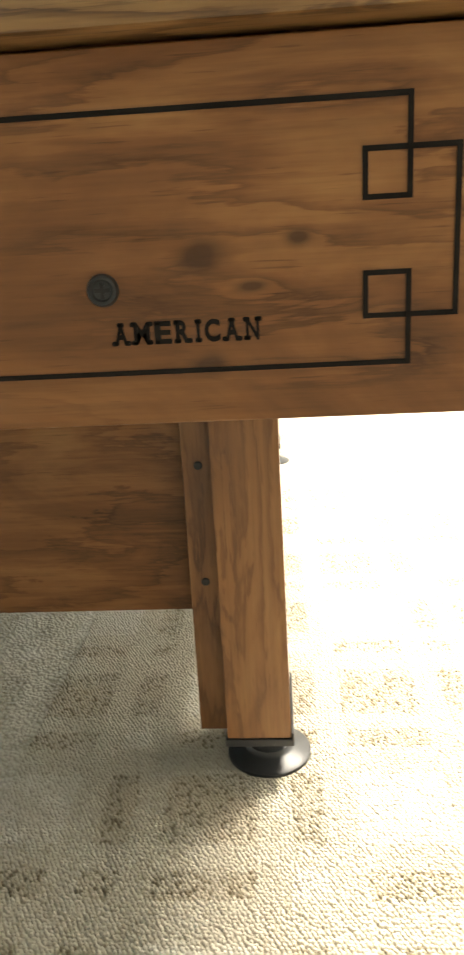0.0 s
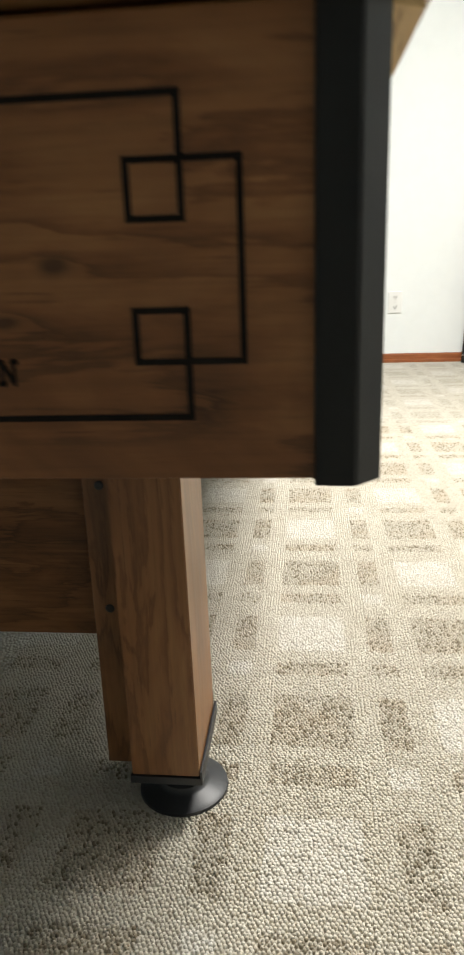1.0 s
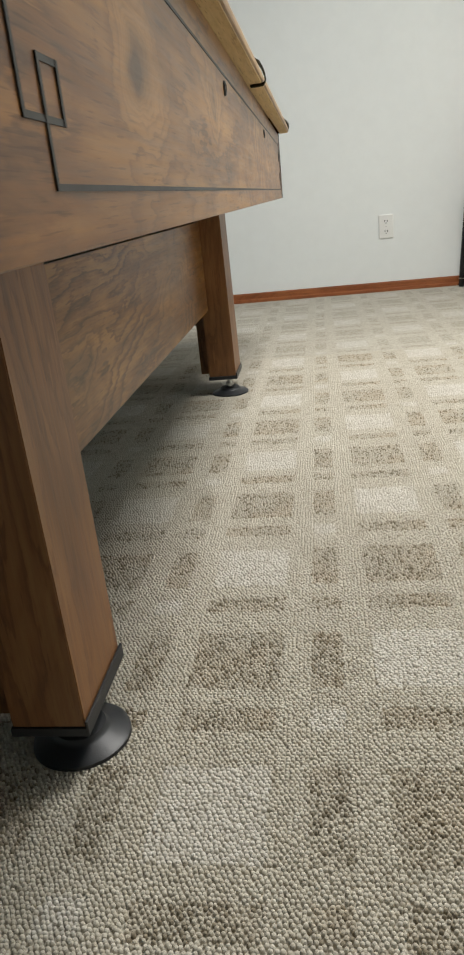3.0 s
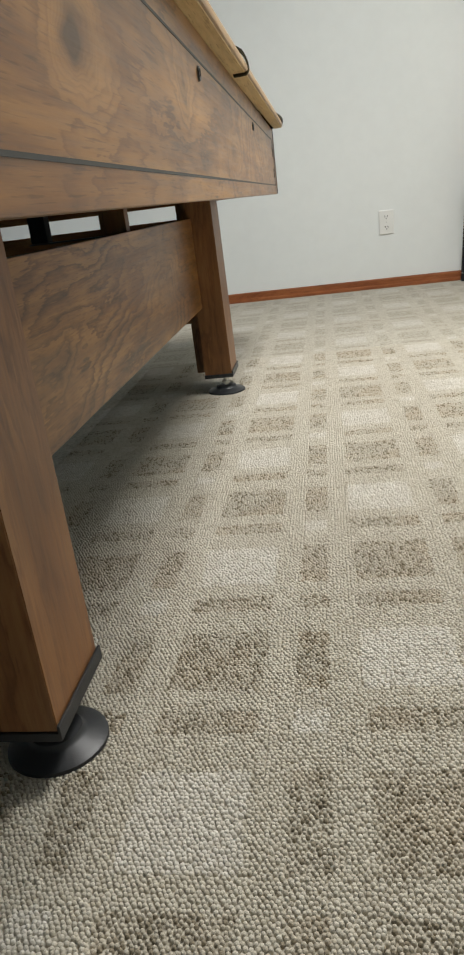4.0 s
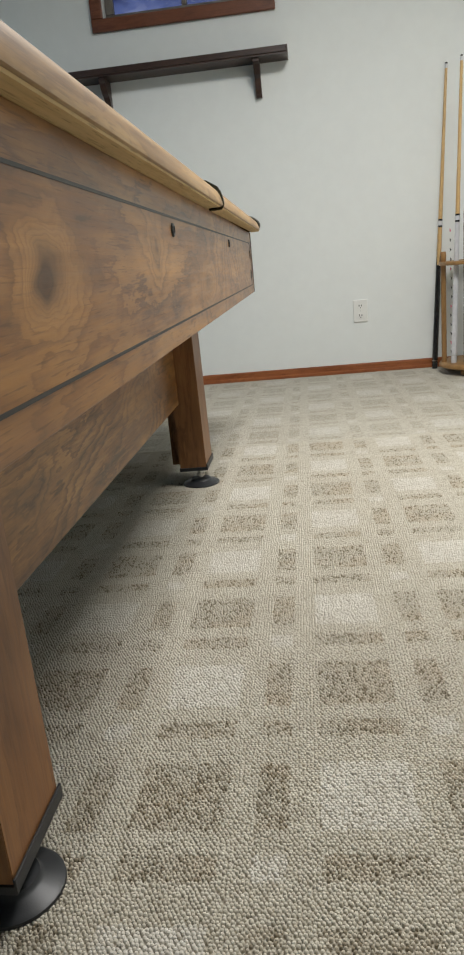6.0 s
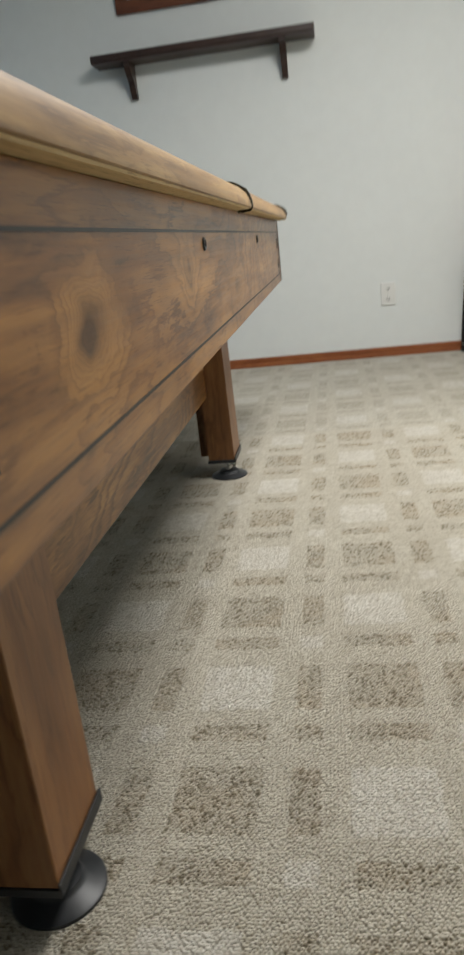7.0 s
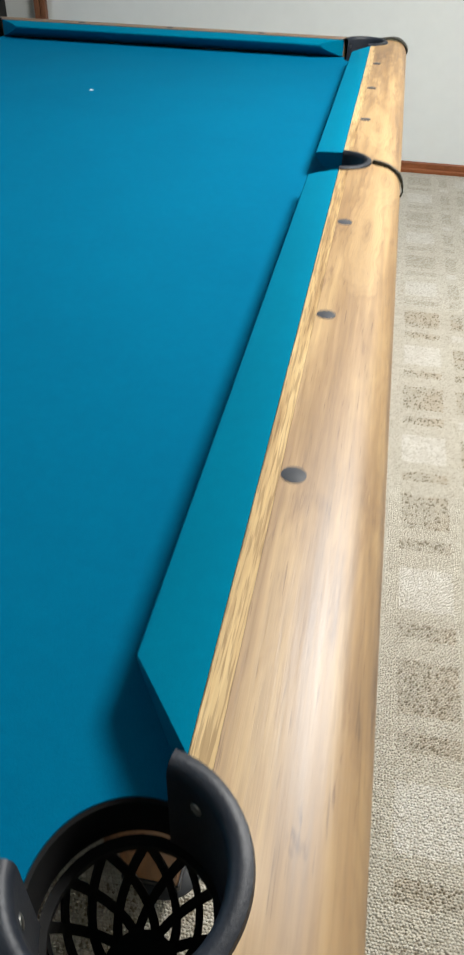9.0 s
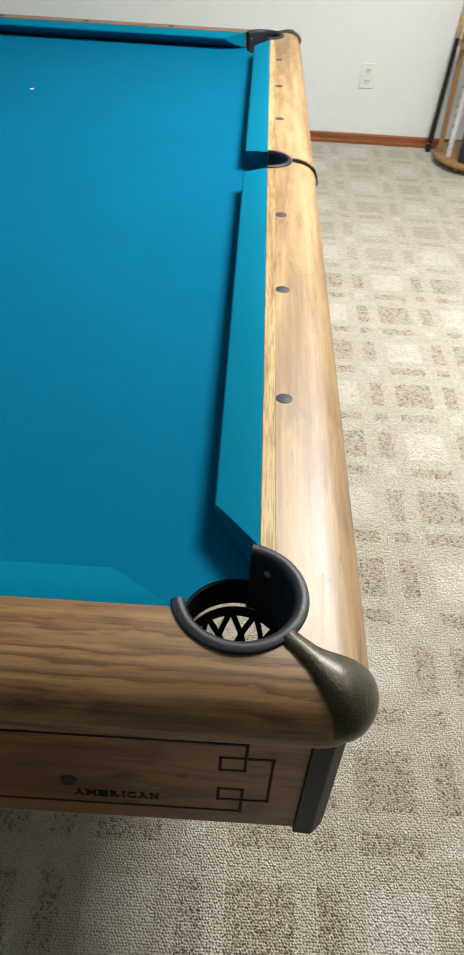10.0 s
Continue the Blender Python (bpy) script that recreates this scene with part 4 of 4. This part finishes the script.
for ang, butt, lab in ((203, cue_white, "maple pool cue with patterned white butt"), (262, cue_black, "pool cue with black butt"), (300, cue_navy, "pool cue with dark navy butt")):
    a = radians(ang)
    q = cue((RX + 0.176 * math.cos(a), RY + 0.176 * math.sin(a), 0.0585), (RX + 0.178 * math.cos(a) + (0.048 if butt is cue_white else 0.0), RY + 0.178 * math.sin(a), 1.46), butt, G, lab, cue_white if butt is cue_white else None)
    if butt is cue_white:
        r = random.Random(4)
        for k in range(14):
            z = 0.11 + 0.045 * k
            aa = a + math.pi + r.uniform(-0.4, 0.4) + math.pi
            c = Vector((RX + 0.176 * math.cos(a) + 0.0128 * math.cos(aa), RY + 0.176 * math.sin(a) + 0.0128 * math.sin(aa), z))
            part("decal", rod([c, c + Vector((0.002, 0, 0.008)), c + Vector((-0.002, 0, 0.016))], [0.001, 0.0035, 0.001], 8), pink if k % 4 == 1 else cue_black, q)

bag_at = (RX + 0.165 * math.cos(radians(235)), RY + 0.165 * math.sin(radians(235)))
bag = empty("cue_case", (*bag_at, 0.0585), "soft navy blue cue case standing in the rack", "cue case")
part("body", rod([(*bag_at, 0.0585), (*bag_at, 0.066), (*bag_at, 0.40), (bag_at[0] + 0.002, bag_at[1], 0.78), (bag_at[0] + 0.002, bag_at[1], 0.80)], [0.026, 0.031, 0.030, 0.031, 0.027], 22), cue_navy, bag, smooth=True)
part("pocket", box((bag_at[0] - 0.020, bag_at[1] - 0.040, 0.20), (bag_at[0] + 0.020, bag_at[1] - 0.022, 0.48), 0.006), cue_black, bag, "black zip pocket")

# ---- far left corner ----
tv = empty("wall_television", (-2.6, WALL_Y, 1.37), "dark framed wall television with a dim picture", "television")
part("bezel", box((-3.15, WALL_Y - 0.075, 1.372), (-2.135, WALL_Y - 0.03, 1.96), 0.006), black_plastic, tv)
part("screen", box((-3.12, WALL_Y - 0.0775, 1.41), (-2.165, WALL_Y - 0.0752, 1.93)), screen_glow, tv, "dim television picture")
part("wall_mount", box((-2.8, WALL_Y - 0.031, 1.5), (-2.5, WALL_Y - 0.001, 1.8), 0.004), dark_steel, tv)
cab = empty("stereo_cabinet", (-2.3, 3.5, 0), "blue-black stereo cabinet with open side shelves", "cabinet")
part("body", box((-2.75, 3.26, 0.0), (-2.03, 3.70, 1.005), 0.008), cabinet_black, cab)
part("door", box((-2.70, 3.244, 0.08), (-2.08, 3.2595, 0.985), 0.004), cabinet_black, cab)
for z in (0.0, 0.36, 0.70, 0.985):
    part("side_shelf", box((-2.0295, 3.34, z), (-1.865, 3.68, z + 0.02), 0.002), trim_plastic, cab)
part("shelf_side", box((-1.8645, 3.33, 0.0), (-1.85, 3.69, 1.02), 0.002), trim_plastic, cab)
part("shelf_back", box((-2.0295, 3.685, 0.0), (-1.865, 3.70, 1.0)), cabinet_black, cab)
deck = empty("disc_player", (-2.3, 3.45, 1.0055), "flat black disc player on the stereo cabinet", "disc player")
part("case", box((-2.62, 3.30, 1.0175), (-2.02, 3.62, 1.075), 0.006), black_plastic, deck)
part("display", box((-2.2, 3.2985, 1.03), (-2.06, 3.2998, 1.05)), screen_black, deck)
for dx in (-2.58, -2.08):
    for dy in (3.33, 3.59):
        part("foot", lathe([(0.0, 1.0055), (0.014, 1.0055), (0.014, 1.018), (0.0, 1.018)], (dx, dy, 0), 12), black_rubber, deck)
box_ = empty("stereo_receiver", (-1.95, 3.5, 0.72), "black receiver with a small lit button", "receiver")
part("case", box((-2.02, 3.36, 0.7205), (-1.875, 3.66, 0.86), 0.004), black_plastic, box_)
part("button", lathe([(0.0, 0.003), (0.006, 0.003), (0.007, 0.0)], (-1.915, 3.3598, 0.80), 12, axis="y"), white_plastic, box_)
post = empty("wooden_planks", (-1.70, 3.75, 0), "two red-brown wooden planks leaning together on the wall", "planks")
for x0, x1, y, mat_ in ((-1.728, -1.702, 3.745, post_wood), (-1.699, -1.673, 3.752, post_wood)):
    pk = box((x0, y, 0.0), (x1, y + 0.03, 1.045 if x0 < -1.71 else 1.035), 0.003)
    for v in pk.verts:
        v.co.y += (v.co.z - 1.04) * 0.02
    part("plank", pk, mat_, post)

# ---- carpet pile near the walk: rows of yarn loops on the woven ground ----


def carpet_pile(x0, x1, y0, y1, px, py):
    rng = np.random.RandomState(7)
    nx, ny = int((x1 - x0) / px), int((y1 - y0) / py)
    gx, gy = np.meshgrid(np.arange(nx), np.arange(ny))
    gx, gy = gx.ravel().astype(float), gy.ravel().astype(float)
    # the bands between the squares are woven in straight ribs, the squares in staggered loops
    col = ((x0 + gx * px - CX) / PX) % 1
    ribbed = (col > SQX) & ((col < B0X) | (col > B1X))
    stray = np.where(ribbed, 0.19, 0.25)
    cx = x0 + (gx + np.where(ribbed, 0.36, 0.5) * (gy % 2) + stray * rng.uniform(-1, 1, gx.size)) * px
    cy = y0 + (gy + 0.22 * rng.uniform(-1, 1, gx.size)) * py
    u, v = (cx - CX) / PX, (cy - CY) / PY
    fu, fv = u % 1, v % 1
    par = (np.floor(u) + np.floor(v)) % 2
    sx, sy = fu < SQX, fv < SQY
    bx, by = (fu > B0X) & (fu < B1X), (fv > B0Y) & (fv < B1Y)
    dark = (sx & sy & (par == 0)) | (bx & sy) | (sx & by)
    light = sx & sy & (par == 1)
    h = np.where(dark, 0.0036, np.where(light, 0.0040, 0.0039)) * rng.uniform(0.78, 1.15, gx.size)
    wide = np.where(dark, 0.46, np.where(light, 0.56, np.where(ribbed, 0.52, 0.52))) * rng.uniform(0.9, 1.12, gx.size)
    turn = rng.uniform(-0.75, 0.25, gx.size)
    n, seg = gx.size, 6
    ang = np.arange(seg) * 2 * np.pi / seg
    co = np.zeros((n, 2 * seg + 1, 3))
    for ring, (rr, hh) in enumerate(((1.0, 0.3), (0.78, 0.88))):
        lx, ly = wide[:, None] * px * rr * np.cos(ang), wide[:, None] * py * 1.12 * rr * np.sin(ang)
        c, s = np.cos(turn)[:, None], np.sin(turn)[:, None]
        co[:, ring * seg:(ring + 1) * seg, 0] = cx[:, None] + c * lx - s * ly
        co[:, ring * seg:(ring + 1) * seg, 1] = cy[:, None] + s * lx + c * ly
        co[:, ring * seg:(ring + 1) * seg, 2] = (h * hh)[:, None] - (0.0012 if ring == 0 else 0)
    co[:, 2 * seg] = np.stack([cx, cy, h], 1)
    tri = []
    for k in range(seg):
        k2 = (k + 1) % seg
        tri += [(k, k2, seg + k2), (k, seg + k2, seg + k), (seg + k, seg + k2, 2 * seg)]
    tri = np.array(tri)
    faces = (tri[None] + (np.arange(n) * (2 * seg + 1))[:, None, None]).reshape(-1)
    me = bpy.data.meshes.new("carpet_pile")
    me.vertices.add(n * (2 * seg + 1))
    me.vertices.foreach_set("co", co.ravel())
    me.loops.add(faces.size)
    me.loops.foreach_set("vertex_index", faces)
    me.polygons.add(faces.size // 3)
    me.polygons.foreach_set("loop_start", np.arange(0, faces.size, 3))
    me.polygons.foreach_set("use_smooth", np.ones(faces.size // 3, dtype=bool))
    me.update(calc_edges=True)
    me.materials.append(carpet_yarn)
    ob = new("carpet_pile", me)
    return tagged(ob, "beige and brown woven carpet loops on the floor", "carpet", kind="stuff")


carpet_pile(-0.50, 0.68, -0.32, 2.25, 0.0051, 0.0044)
